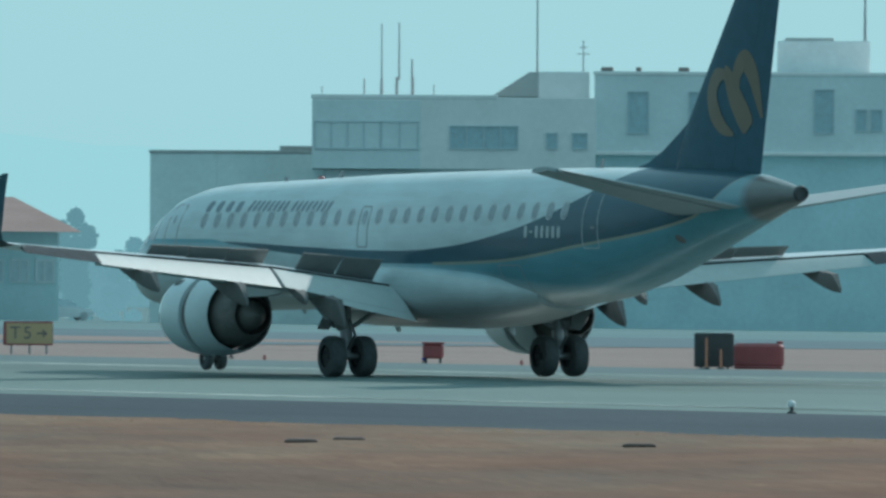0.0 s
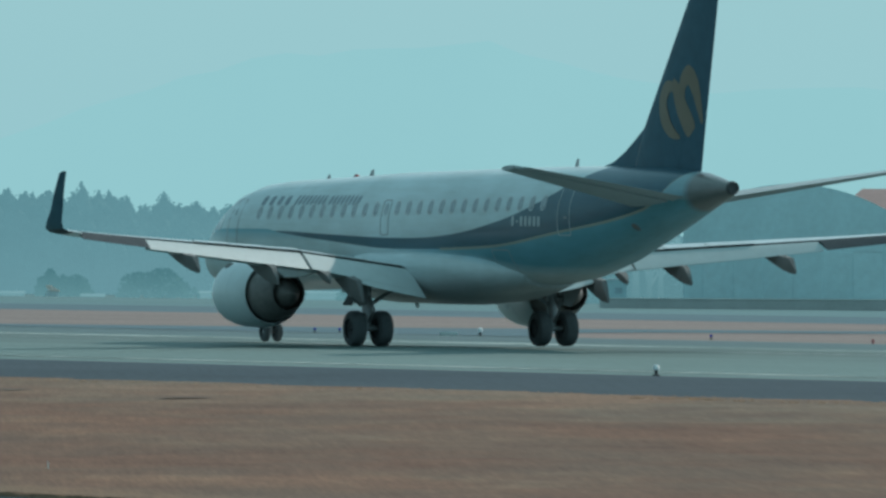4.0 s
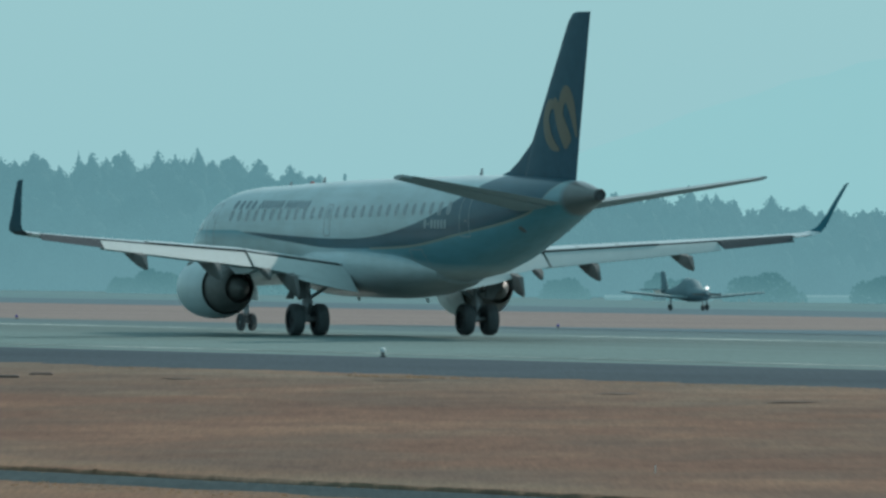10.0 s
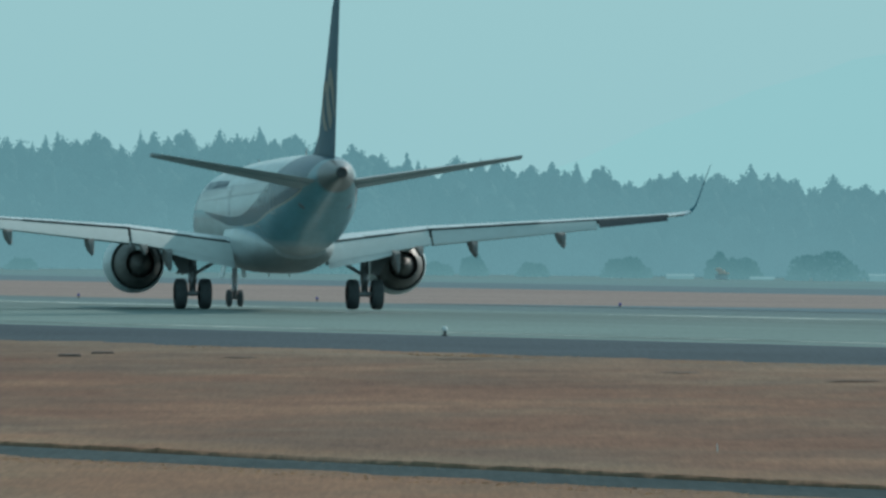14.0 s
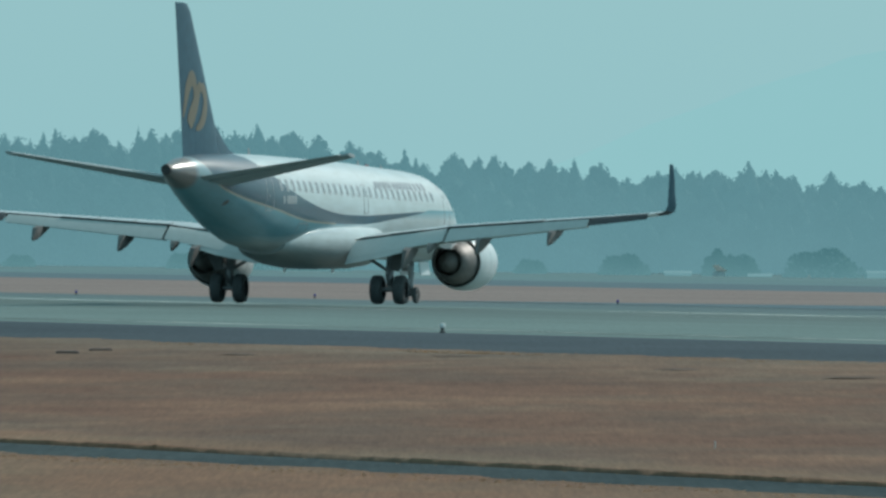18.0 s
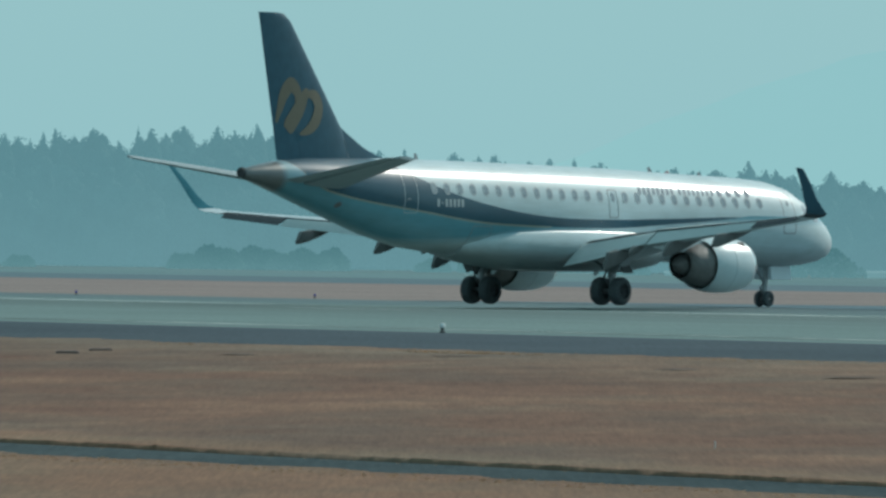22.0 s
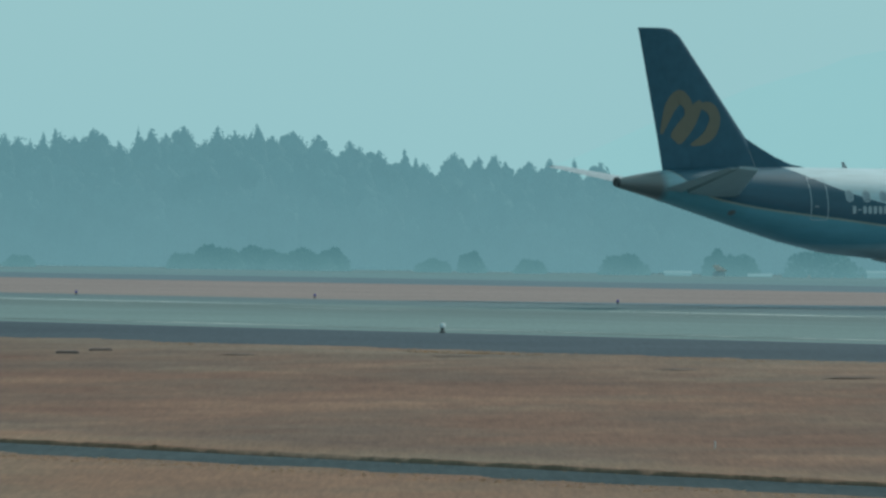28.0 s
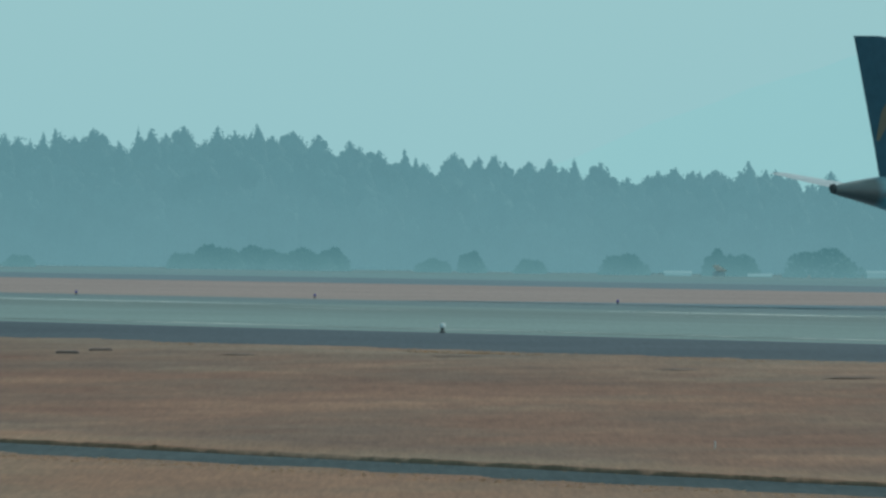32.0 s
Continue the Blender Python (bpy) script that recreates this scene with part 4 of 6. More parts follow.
        for x, zt, zb, w in ((5.2, 2.62, 2.50, 0.03), (4.6, 2.66, 2.45, 0.14), (3.4, 2.60, 2.30, 0.18), (2.2, 2.42, 1.98, 0.17), (1.0, 2.40, 2.02, 0.13), (0.1, 2.42, 2.22, 0.04)):
            rings.append([(x, side * 4.55 + w, zt), (x, side * 4.55 + w, zb), (x, side * 4.55 - w, zb), (x, side * 4.55 - w, zt)])
        part("pylon", g.loft(rings), M_WHITE, eng, "white engine pylon", smooth=40)
        g = Geo()
        c, s = math.cos(radians(40)), math.sin(radians(40))
        px, py, pz = 4.9, side * (4.55 - 1.06 * c), 1.50 + 1.06 * s
        g.loft([[(px + 0.5, py, pz), (px - 0.5, py, pz), (px - 0.5, py - side * 0.03, pz + 0.03), (px + 0.5, py - side * 0.03, pz + 0.03)], [(px - 0.05, py - side * 0.28, pz + 0.26), (px - 0.5, py - side * 0.28, pz + 0.26), (px - 0.5, py - side * 0.30, pz + 0.28), (px - 0.05, py - side * 0.30, pz + 0.28)]])
        part("nacelle_strake", g, M_WHITE, eng)
        part("cowl_vent", Geo().box((5.15, side * 5.18, 2.32), (0.42, 0.22, 0.10), Matrix.Rotation(side * -0.75, 4, "X"), bevel=0.03), M_DUCT, eng)
        # the nacelle's true girth
        for ob in (eng, *eng.children):
            ob.data.transform(Matrix.Translation((0, ec[1], 1.53)) @ Matrix.Diagonal((1, 0.945, 0.945, 1)) @ Matrix.Translation((0, -ec[1], -1.50)))
        # main gear
        gy = side * 2.967
        g = Geo()
        g.tube((0.05, gy, 0.52), (0.15, gy, 2.1), 0.11, 0.15, 12)
        g.tube((0.05, gy, 0.9), (0.15, gy, 1.5), 0.15, 0.15, 12)
        g.tube((0, gy - 0.45, 0.52), (0, gy + 0.45, 0.52), 0.09, n=10)
        g.tube((0.1, gy, 1.15), (0.1, gy - side * 1.0, 1.75), 0.06, n=8)
        g.tube((-0.05, gy, 0.7), (-0.42, gy, 1.05), 0.04, n=8)
        g.tube((-0.42, gy, 1.05), (-0.1, gy, 1.45), 0.04, n=8)
        g.tube((0.5, gy, 1.95), (0.1, gy, 1.1), 0.045, n=8)
        gear = part("main_gear", g, M_STEEL, jet, "grey steel main landing gear leg", smooth=40)
        up, dn = gy + side * 0.78, gy + side * 0.18
        dg = Geo().loft([[(0.75, up, 2.02), (-0.30, up, 2.02), (-0.15, dn, 1.22), (0.40, dn, 1.22)], [(0.75, up + side * 0.04, 2.02), (-0.30, up + side * 0.04, 2.02), (-0.15, dn + side * 0.04, 1.22), (0.40, dn + side * 0.04, 1.22)]])
        part("gear_door", dg, M_RING, gear, "pale gear door on the leg")
        part("leg_fairing", Geo().loft([[(x, gy + side * 0.16, 1.22), (x, gy + side * 0.42, 1.16), (x, gy + side * 0.92, 1.95), (x, gy + side * 0.86, 2.2), (x, gy + side * 0.2, 2.2)] for x in (-0.34, -0.28)]), M_FAIR, gear, "grey fairing panel behind the leg")
        part("lower_gear_door", Geo().box((0.42, gy + side * 0.40, 1.34), (0.62, 0.06, 0.34), Matrix.Rotation(side * 0.5, 4, "X"), bevel=0.02), M_FAIR, gear, "small dark lower gear door")
        tyre = Geo()
        tyre.spin([(-0.20, 0.28), (-0.21, 0.40), (-0.18, 0.48), (-0.10, 0.518), (0.10, 0.518), (0.18, 0.48), (0.21, 0.40), (0.20, 0.28)], (0, 0, 0), "y", 32, 0)
        tyre.spin([(-0.14, 0.285), (-0.10, 0.10), (-0.16, 0.05), (-0.16, 0.001)], (0, 0, 0), "y", 20, 1)
        tyre.spin([(0.14, 0.285), (0.10, 0.10), (0.16, 0.05), (0.16, 0.001)], (0, 0, 0), "y", 20, 1)
        for i in range(6):
            a = math.pi * i / 3
            for yy in (-0.13, 0.13):
                tyre.box((0.19 * math.cos(a), yy, 0.19 * math.sin(a)), (0.07, 0.03, 0.07), slot=0)
        for off in (-0.42, 0.42):
            w = part("wheel", tyre, [M_TYRE, M_RIM], gear, "black aircraft tyre on a grey rim", smooth=40)
            wheels.append((w, Vector((0, gy + off, 0.518)), 0.518))
    # nose gear
    g = Geo()
    g.tube((13.94, 0, 0.3), (14.05, 0, 1.75), 0.075, 0.10, 12)
    g.tube((13.94, 0, 0.55), (14.0, 0, 1.1), 0.11, 0.11, 12)
    g.tube((13.94, -0.26, 0.3), (13.94, 0.26, 0.3), 0.05, n=8)
    g.tube((14.0, 0, 0.85), (13.2, 0, 1.6), 0.045, n=8)
    g.tube((13.9, 0, 0.45), (13.68, 0, 0.72), 0.03, n=8)
    g.tube((13.68, 0, 0.72), (13.95, 0, 0.95), 0.03, n=8)
    gear = part("nose_gear", g, M_STEEL, jet, "grey steel nose landing gear leg", smooth=40)
    for side in (1, -1):
        part("gear_door", Geo().box((14.5, side * 0.36, 1.28), (1.3, 0.03, 0.5), Matrix.Rotation(side * 0.15, 4, "X"), bevel=0.01), M_WHITE, gear, "white nose gear door")
    tyre = Geo()
    tyre.spin([(-0.085, 0.16), (-0.095, 0.23), (-0.07, 0.285), (-0.03, 0.302), (0.03, 0.302), (0.07, 0.285), (0.095, 0.23), (0.085, 0.16)], (0, 0, 0), "y", 26, 0)
    tyre.spin([(-0.06, 0.165), (-0.05, 0.05), (-0.05, 0.001)], (0, 0, 0), "y", 16, 1)
    tyre.spin([(0.06, 0.165), (0.05, 0.05), (0.05, 0.001)], (0, 0, 0), "y", 16, 1)
    for off in (-0.2, 0.2):
        w = part("wheel", tyre, [M_TYRE, M_RIM], gear, "small black nose tyre", smooth=40)
        wheels.append((w, Vector((13.94, off, 0.302)), 0.302))
    for x in (-3.2, 3.2, 8.6):
        z = section(x)[1] if abs(x) > 5 else 1.2
        part("belly_aerial", Geo().loft([[(x + 0.15, 0.015, z + 0.05), (x - 0.15, 0.015, z + 0.05), (x - 0.15, -0.015, z + 0.05), (x + 0.15, -0.015, z + 0.05)], [(x, 0.01, z - 0.1), (x - 0.2, 0.01, z - 0.1), (x - 0.2, -0.01, z - 0.1), (x, -0.01, z - 0.1)]]), M_WHITE, body)
    return jet, spoilers, sleeves, wheels, elevators


jet, spoilers, sleeves, wheels, elevators = build_jet()


# ---- small light aircraft on the far taxiway ----
def build_small_plane():
    ob = thing("light_aircraft", "grey low-wing propeller aircraft taxiing with its landing lamp lit", "light aircraft")
    g = Geo()
    rings = []
    for x, w, zt, zb in ((2.5, 0.30, 1.15, 0.70), (2.2, 0.45, 1.25, 0.58), (1.2, 0.55, 1.35, 0.52), (0.6, 0.56, 1.75, 0.52), (-0.4, 0.56, 1.85, 0.52), (-1.2, 0.46, 1.55, 0.60), (-3, 0.22, 1.25, 0.80), (-4.4, 0.06, 1.15, 0.98)):
        c, h = (zt + zb) / 2, (zt - zb) / 2
        rings.append([(x, w * math.cos(2 * math.pi * i / 16), c + h * math.sin(2 * math.pi * i / 16)) for i in range(16)])
    part("fuselage", g.loft(rings), M_SMALL, ob, smooth=50)
    part("canopy", Geo().loft([[(x, w * math.cos(math.pi * i / 10), z + h * math.sin(math.pi * i / 10)) for i in range(11)] for x, w, z, h in ((1.15, 0.3, 1.3, 0.08), (0.6, 0.5, 1.3, 0.52), (-0.4, 0.5, 1.3, 0.60), (-1.3, 0.25, 1.3, 0.25))], closed=False, cap=False), M_SMALL, ob, smooth=50)
    for side in (1, -1):
        part("wing", Geo().loft([[(0.9 - c, side * y, z + h) for c, h in airfoil(ch, 0.13)] for y, z, ch in ((0.3, 0.72, 1.6), (2.2, 0.88, 1.45), (4.3, 1.06, 1.0))]), M_SWING, ob, smooth=40)
        part("tailplane", Geo().loft([[(-3.6 - c, side * y, 1.2 + h) for c, h in airfoil(ch, 0.1)] for y, ch in ((0.05, 0.9), (1.5, 0.7))]), M_SWING, ob, smooth=40)
        part("gear_leg", Geo().tube((-0.2, side * 1.1, 0.8), (-0.2, side * 1.15, 0.2), 0.04), M_STEEL, ob)
        part("wheel", Geo().spin([(-0.07, 0.1), (-0.08, 0.17), (0, 0.20), (0.08, 0.17), (0.07, 0.1)], (-0.2, side * 1.15, 0.2), "y", 16), M_FAIR, ob, smooth=40)
    part("fin", Geo().loft([[(x0 - c, h, z) for c, h in airfoil(ch, 0.1)] for z, x0, ch in ((1.1, -3.3, 1.2), (2.25, -3.95, 0.65))]), M_SMALL, ob, smooth=40)
    part("nose_leg", Geo().tube((1.9, 0, 0.7), (2.0, 0, 0.2), 0.04), M_STEEL, ob)
    part("wheel", Geo().spin([(-0.06, 0.1), (-0.07, 0.15), (0, 0.18), (0.07, 0.15), (0.06, 0.1)], (2.0, 0, 0.18), "y", 16), M_FAIR, ob, smooth=40)
    part("spinner", Geo().spin([(2.5, 0.16), (2.68, 0.10), (2.75, 0.001)], (0, 0, 0.95), "x", 12), M_SMALL, ob, smooth=40)
    part("propeller", Geo().box((2.6, 0, 0.95), (0.03, 1.8, 0.12), bevel=0.012), M_FAIR, ob)
    lamp, nt, b = nodes_of("landing_lamp_glow")
    b.inputs["Emission Color"].default_value, b.inputs["Emission Strength"].default_value = (1, 0.97, 0.9, 1), 1.6
    part("landing_lamp", Geo().spin([(2.2, 0.085), (2.35, 0.08), (2.41, 0.001)], (0.1, 0.12, 1.32), "x", 14), lamp, ob, "lit landing lamp", smooth=40)
    return ob


small_plane = build_small_plane()


# ---- runway furniture ----
def edge_light(dome, name, label, m, group, k=0.72):
    ob = thing(name, label, "runway light", m, group)
    part("base", Geo().spin([(0.0, 0.001), (0.0, 0.13), (0.04, 0.13), (0.06, 0.06), (0.17, 0.05), (0.19, 0.09)], (0, 0, 0), "z", 14), M_BLACK, ob, smooth=40)
    part("lens", Geo().spin([(0.19, 0.10), (0.27, 0.115), (0.34, 0.09), (0.37, 0.04), (0.375, 0.001)], (0, 0, 0), "z", 14), dome, ob, smooth=50)
    for c in ob.children:
        c.data.transform(Matrix.Scale(k, 4))
    return ob


lamp0 = edge_light(M_DOME, "runway_edge_light", "white domed runway edge light on a black base", Matrix.Translation(spot(0, 0)), "runway edge lights")
for i in (-4, -3, -2, -1, 1, 2, 3, 4):
    copy_thing(lamp0, Matrix.Translation(spot(60 * i, 0)))
for a, s in ((-92.4, 61.4), (-31.1, 63.0), (-97.7, 63.7), (30, 62)):
    copy_thing(lamp0, Matrix.Translation(spot(a, s)))
blue0 = edge_light(M_BLUE, "taxiway_edge_light", "blue taxiway edge light on a black base", Matrix.Translation(spot(-199.6, 58.8)), "taxiway edge lights", 0.48)
for a, s in ((-181.4, 62.8), (-147.3, 62.8), (-107.0, 61.2), (-107.3, 62.3), (-78.6, 64.1), (-109.7, 61.0), (-52, 62.2), (-16, 62)):
    copy_thing(blue0, Matrix.Translation(spot(a, s)))
flat = thing("marker_board", "low pale marker board lying beside the exit", "marker", Matrix.Translation(spot(-94.3, 61.0)))
part("board", Geo().box((0, 0, 0.06), (0.62, 0.3, 0.12), Matrix.Rotation(0.0, 4, "Z"), bevel=0.02), M_MARK, flat)
for a, s in ((-60.0, 61.6), (-26, 61.6), (-9, 61.7)):
    m = thing("edge_marker", "small dark red marker post by the runway", "marker", Matrix.Translation(spot(a, s)), "edge markers")
    part("post", Geo().tube((0, 0, 0), (0, 0, 0.15), 0.05, 0.04), M_RED, m)


def facing(p, turn=0.0, up=0.0):
    """A pose at p that faces the camera: local -y looks back at it."""
    a = math.atan2(p[0], p[1])
    return pose(p[0], p[1], p[2] + up, 0, 0, math.degrees(-a) + turn)


def words(text, size, mat, parent, m, name="lettering", label=""):
    cu = bpy.data.curves.new(name, "FONT")
    cu.body, cu.size, cu.extrude, cu.align_x, cu.align_y = text, size, 0.004, "CENTER", "CENTER"
    tmp = bpy.data.objects.new(name, cu)
    me = bpy.data.meshes.new_from_object(tmp)
    bpy.data.objects.remove(tmp)
    me.materials.clear()
    me.materials.append(mat)
    ob = new(name, me)
    ob.parent, ob.matrix_basis = parent, m
    return tagged(ob, label)


sign = thing("taxiway_sign", "yellow lit taxiway sign reading T5 with an arrow, on short legs", "sign", facing(spot(-48.9, 64.5)))
box = part("cabinet", Geo().box((0, 0, 0.68), (1.62, 0.22, 0.78), bevel=0.03), M_BLACK, sign)
part("panel", Geo().box((0.04, -0.115, 0.68), (1.50, 0.02, 0.68)), M_SIGN, sign, "yellow sign panel")
part("end_stripe", Geo().box((-0.765, -0.116, 0.68), (0.10, 0.024, 0.70)), M_RED, sign)
for z in (0.32, 1.04):
    part("edge_strip", Geo().box((0.03, -0.118, z), (1.56, 0.024, 0.05)), M_RED, sign)
for x in (-0.55, 0.05, 0.6):
    part("leg", Geo().tube((x, 0, 0), (x, 0, 0.3), 0.035), M_STEEL, sign)
upright = Matrix.Rotation(radians(90), 4, "X")
words("T", 0.58, M_FAIR, sign, Matrix.Translation((-0.42, -0.13, 0.68)) @ upright)
words("5", 0.58, M_FAIR, sign, Matrix.Translation((-0.02, -0.13, 0.68)) @ upright)
g = Geo().box((0.44, -0.13, 0.68), (0.32, 0.012, 0.055))
g.box((0.54, -0.13, 0.73), (0.19, 0.012, 0.055), Matrix.Rotation(radians(42), 4, "Y"))
g.box((0.54, -0.13, 0.63), (0.19, 0.012, 0.055), Matrix.Rotation(radians(-42), 4, "Y"))
part("arrow", g, M_FAIR, sign)

cone_box = thing("red_equipment_box", "small red equipment box on the far grass", "box", facing(spot(-14.4, 61.5)))
part("body", Geo().box((0, 0, 0.37), (0.64, 0.5, 0.45), bevel=0.06), M_RED, cone_box)
part("lid", Geo().box((0, 0, 0.615), (0.70, 0.56, 0.06), bevel=0.02), M_RED, cone_box)
for x in (-0.22, 0.22):
    part("leg", Geo().box((x, 0, 0.08), (0.08, 0.4, 0.17)), M_BLACK, cone_box)
cab = thing("sign_cabinet", "black backed sign cabinet standing in the grass", "sign", facing(spot(3.7, 61.4)))
part("back", Geo().box((0, 0, 0.56), (1.16, 0.25, 1.0), bevel=0.03), M_BLACK, cab)
for x in (-0.4, 0.4):
    part("leg", Geo().box((x, 0, 0.04), (0.1, 0.1, 0.10)), M_STEEL, cab)
for x, h in ((-0.22, 0.92), (0.20, 0.58)):
    pst = thing("orange_marker_post", "slim orange plastic marker post", "marker", facing(spot(3.7, 61.4)) @ Matrix.Translation((x, -0.35, 0)), "orange marker posts")
    part("post", Geo().tube((0, 0, 0), (0, 0, h), 0.045, 0.035), M_ORANGE, pst)
    part("foot", Geo().spin([(0, 0.001), (0, 0.12), (0.03, 0.12), (0.05, 0.07)], (0, 0, 0), "z", 12), M_BLACK, pst)
red = thing("red_barrier", "long red plastic barrier behind the sign cabinet", "barrier", facing(spot(3.5, 63.0)))
part("shell", Geo().box((0, 0, 0.40), (1.5, 0.45, 0.72), bevel=0.09), M_RED, red)
part("foot", Geo().box((0, 0, 0.05), (1.42, 0.55, 0.10), bevel=0.03), M_RED, red)
part("grip", Geo().box((0.62, 0, 0.79), (0.2, 0.12, 0.08), bevel=0.02), M_RED, red)

for a, s, k in ((32.6, -22.4, 1.0), (28.0, -19.9, 1.0), (141.36, -22.04, 1.0), (139.96, -20.34, 1.0), (149.2, -19.2, 0.5)):
    c = thing("drain_cover", "dark flat drain cover set in dry grass", "drain cover", facing(spot(a, s)), "drain covers")
    part("slab", Geo().box((0, 0, 0.020), (0.54, 2.0 * k, 0.05), bevel=0.02), M_COVER, c)
    part("rim", Geo().box((0, 0, 0.005), (0.60, 2.2 * k, 0.055), bevel=0.02), M_COVER, c)

M_EARTH = ground_mat("damp_bare_earth", (0.085, 0.062, 0.054), (0.122, 0.086, 0.070), (0.16, 0.115, 0.09), bump=0.01)
for k, (a, d, wide, deep) in enumerate(((38.7, -19.9, 0.9, 2.0), (36.6, -18.2, 1.1, 2.6), (44.8, -15.7, 2.3, 3.0), (70.7, -20.9, 1.0, 2.6), (85.6, -22.6, 1.3, 1.6))):
    rim = []
    for i in range(22):
        t = 2 * math.pi * i / 22
        w = 0.5 + 0.35 * noise.noise((math.cos(t) * 1.6, math.sin(t) * 1.6, 7.0 * k))
        rim.append((wide * w * math.cos(t), deep * w * math.sin(t)))
    g = Geo().add([(x, y, -0.02) for x, y in rim] + [(x * 0.6, y * 0.6, 0.0) for x, y in rim], [(i, (i + 1) % 22, 22 + (i + 1) % 22, 22 + i) for i in range(22)] + [tuple(range(22, 44))])
    ob = part("bare_patch", g, M_EARTH)
    ob.matrix_basis = facing(spot(a, d, 0.03))
    tagged(ob, "patch of dark bare earth in the dry grass", "ground", kind="structure")
stake = thing("white_stake", "thin white stake standing in the dry grass", "stake", Matrix.Translation(spot(162.3, -56.5)))
part("stake", Geo().tube((0, 0, -0.05), (0, 0, 0.10), 0.009, 0.007, 8), M_WHITE, stake)
part("cap", Geo().spin([(0.098, 0.001), (0.098, 0.010), (0.108, 0.009), (0.112, 0.001)], (0, 0, 0), "z", 10), M_DOME, stake)

# ---- the far side: places given by bearing (1/25876 rad), and height over the ground in metres ----
TICK = 1 / 25876


def bearing(u, r):
    a = u * TICK
    x, y = r * math.sin(a), r * math.cos(a)
    s = (Vector((x, y)) - ORIGIN).dot(ACROSS)
    return Vector((x, y, height(s)))


def far_frame(u, r):
    return facing(bearing(u, r))


def high(v, r):
    """World height of a level line v ticks below the top edge of the last view, r metres off."""
    return 3.12 + (387 - v) * TICK * r


# terminal buildings
R_T = 950.0
PX = R_T * TICK


class Block:
    """A building seen from the front: u to the right, heights from v."""

    def __init__(self, name, label, u0):
        self.u0, self.m = u0, far_frame(u0, R_T)
        self.ob = thing(name, label, "building", self.m)
        self.z0 = self.m.translation.z

    def x(self, u):
        return (u - self.u0) * PX

    def z(self, v):
        return high(v, R_T) - self.z0

    def slab(self, name, u0, u1, v0, v1, y0, y1, mat, label="", parent=None):
        x0, x1 = self.x(u0), self.x(u1)
        z1, z0 = self.z(v0), (self.z(v1) if v1 is not None else -0.5)
        return part(name, Geo().box(((x0 + x1) / 2, (y0 + y1) / 2, (z0 + z1) / 2), (x1 - x0, y1 - y0, z1 - z0), bevel=0.05), mat, parent or self.ob, label)

    def window(self, u0, u1, v0, v1, y, panes=1):
        """A window with a frame, a sill and recessed panes, let into a reveal."""
        x0, x1, z1, z0 = self.x(u0), self.x(u1), self.z(v0), self.z(v1)
        g = Geo()
        t = 0.09
        g.box(((x0 + x1) / 2, y, z1), (x1 - x0 + t, 0.2, t)).box(((x0 + x1) / 2, y, z0), (x1 - x0 + t, 0.26, t))
        for i in range(panes + 1):
            x = x0 + (x1 - x0) * i / panes
            g.box((x, y, (z0 + z1) / 2), (t, 0.2, z1 - z0))
        w = part("window", g, M_FRAME, self.ob)
        for i in range(panes):
            a, b = x0 + (x1 - x0) * i / panes, x0 + (x1 - x0) * (i + 1) / panes
            part("pane", Geo().box(((a + b) / 2, y + 0.02, (z0 + z1) / 2), (b - a - t, 0.05, z1 - z0 - t)), M_GLASS, w)
        return w


OFF_U, OFF_V = 3071 - 784, -65


def U(x):
    return x + OFF_U


def V(y):
    return y + OFF_V


b = Block("annex_building", "low windowless pale block beside the terminal", U(400))
b.slab("wall", U(264), U(600), V(270), None, 6, 20, M_ANNEX, "plain pale wall")
b.slab("parapet", U(262), U(556), V(267), V(273), 5.9, 20.1, M_ROOF)
b.slab("roof_hut", U(495), U(556), V(258), V(270), 8, 12, M_ROOF)
b.slab("wall_joint", U(382), U(384), V(274), None, 5.93, 6.02, M_WALL2)

b = Block("terminal_building", "pale flat-roofed terminal block with ribbon windows and roof masts", U(800))
b.slab("upper_wall", U(551), U(1053), V(172), V(300), 0, 18, M_WALL, "pale upper storey")
b.slab("corner_wall", U(551), U(744), V(177), V(300), -0.03, 5, M_WALL2, "bluish glazed corner wall")
b.slab("parapet", U(549), U(880), V(168), V(176), -0.05, 18, M_WALL)
b.slab("lower_wall", U(572), U(1053), V(300), None, 0.9, 18, M_WALL2, "recessed lower storeys")
b.slab("stair_tower", U(950), U(1042), V(125), V(172), 2, 14, M_WALL)
g = Geo()
x0, x1, z0, z1 = b.x(U(868)), b.x(U(952)), b.z(V(170)), b.z(V(126))
g.loft([[(x0, 2, z0), (x1, 2, z0), (x1, 2, z1), (x1 - 0.6, 2, z1)], [(x0, 14, z0), (x1, 14, z0), (x1, 14, z1), (x1 - 0.6, 14, z1)]])
part("sloped_roof", g, M_ROOF, b.ob, "dark sloping roof light")
b.window(U(556), U(672), V(216), V(264), -0.02, 4)
b.window(U(674), U(738), V(216), V(264), -0.02, 2)
b.window(U(795), U(915), V(223), V(263), -0.02, 4)
b.window(U(966), U(985), V(235), V(262), -0.02)
b.window(U(1012), U(1038), V(235), V(262), -0.02)
for k in range(6):
    b.window(U(600 + 70 * k), U(655 + 70 * k), V(330), V(375), 0.88, 2)
    b.window(U(600 + 70 * k), U(655 + 70 * k), V(430), V(475), 0.88, 2)
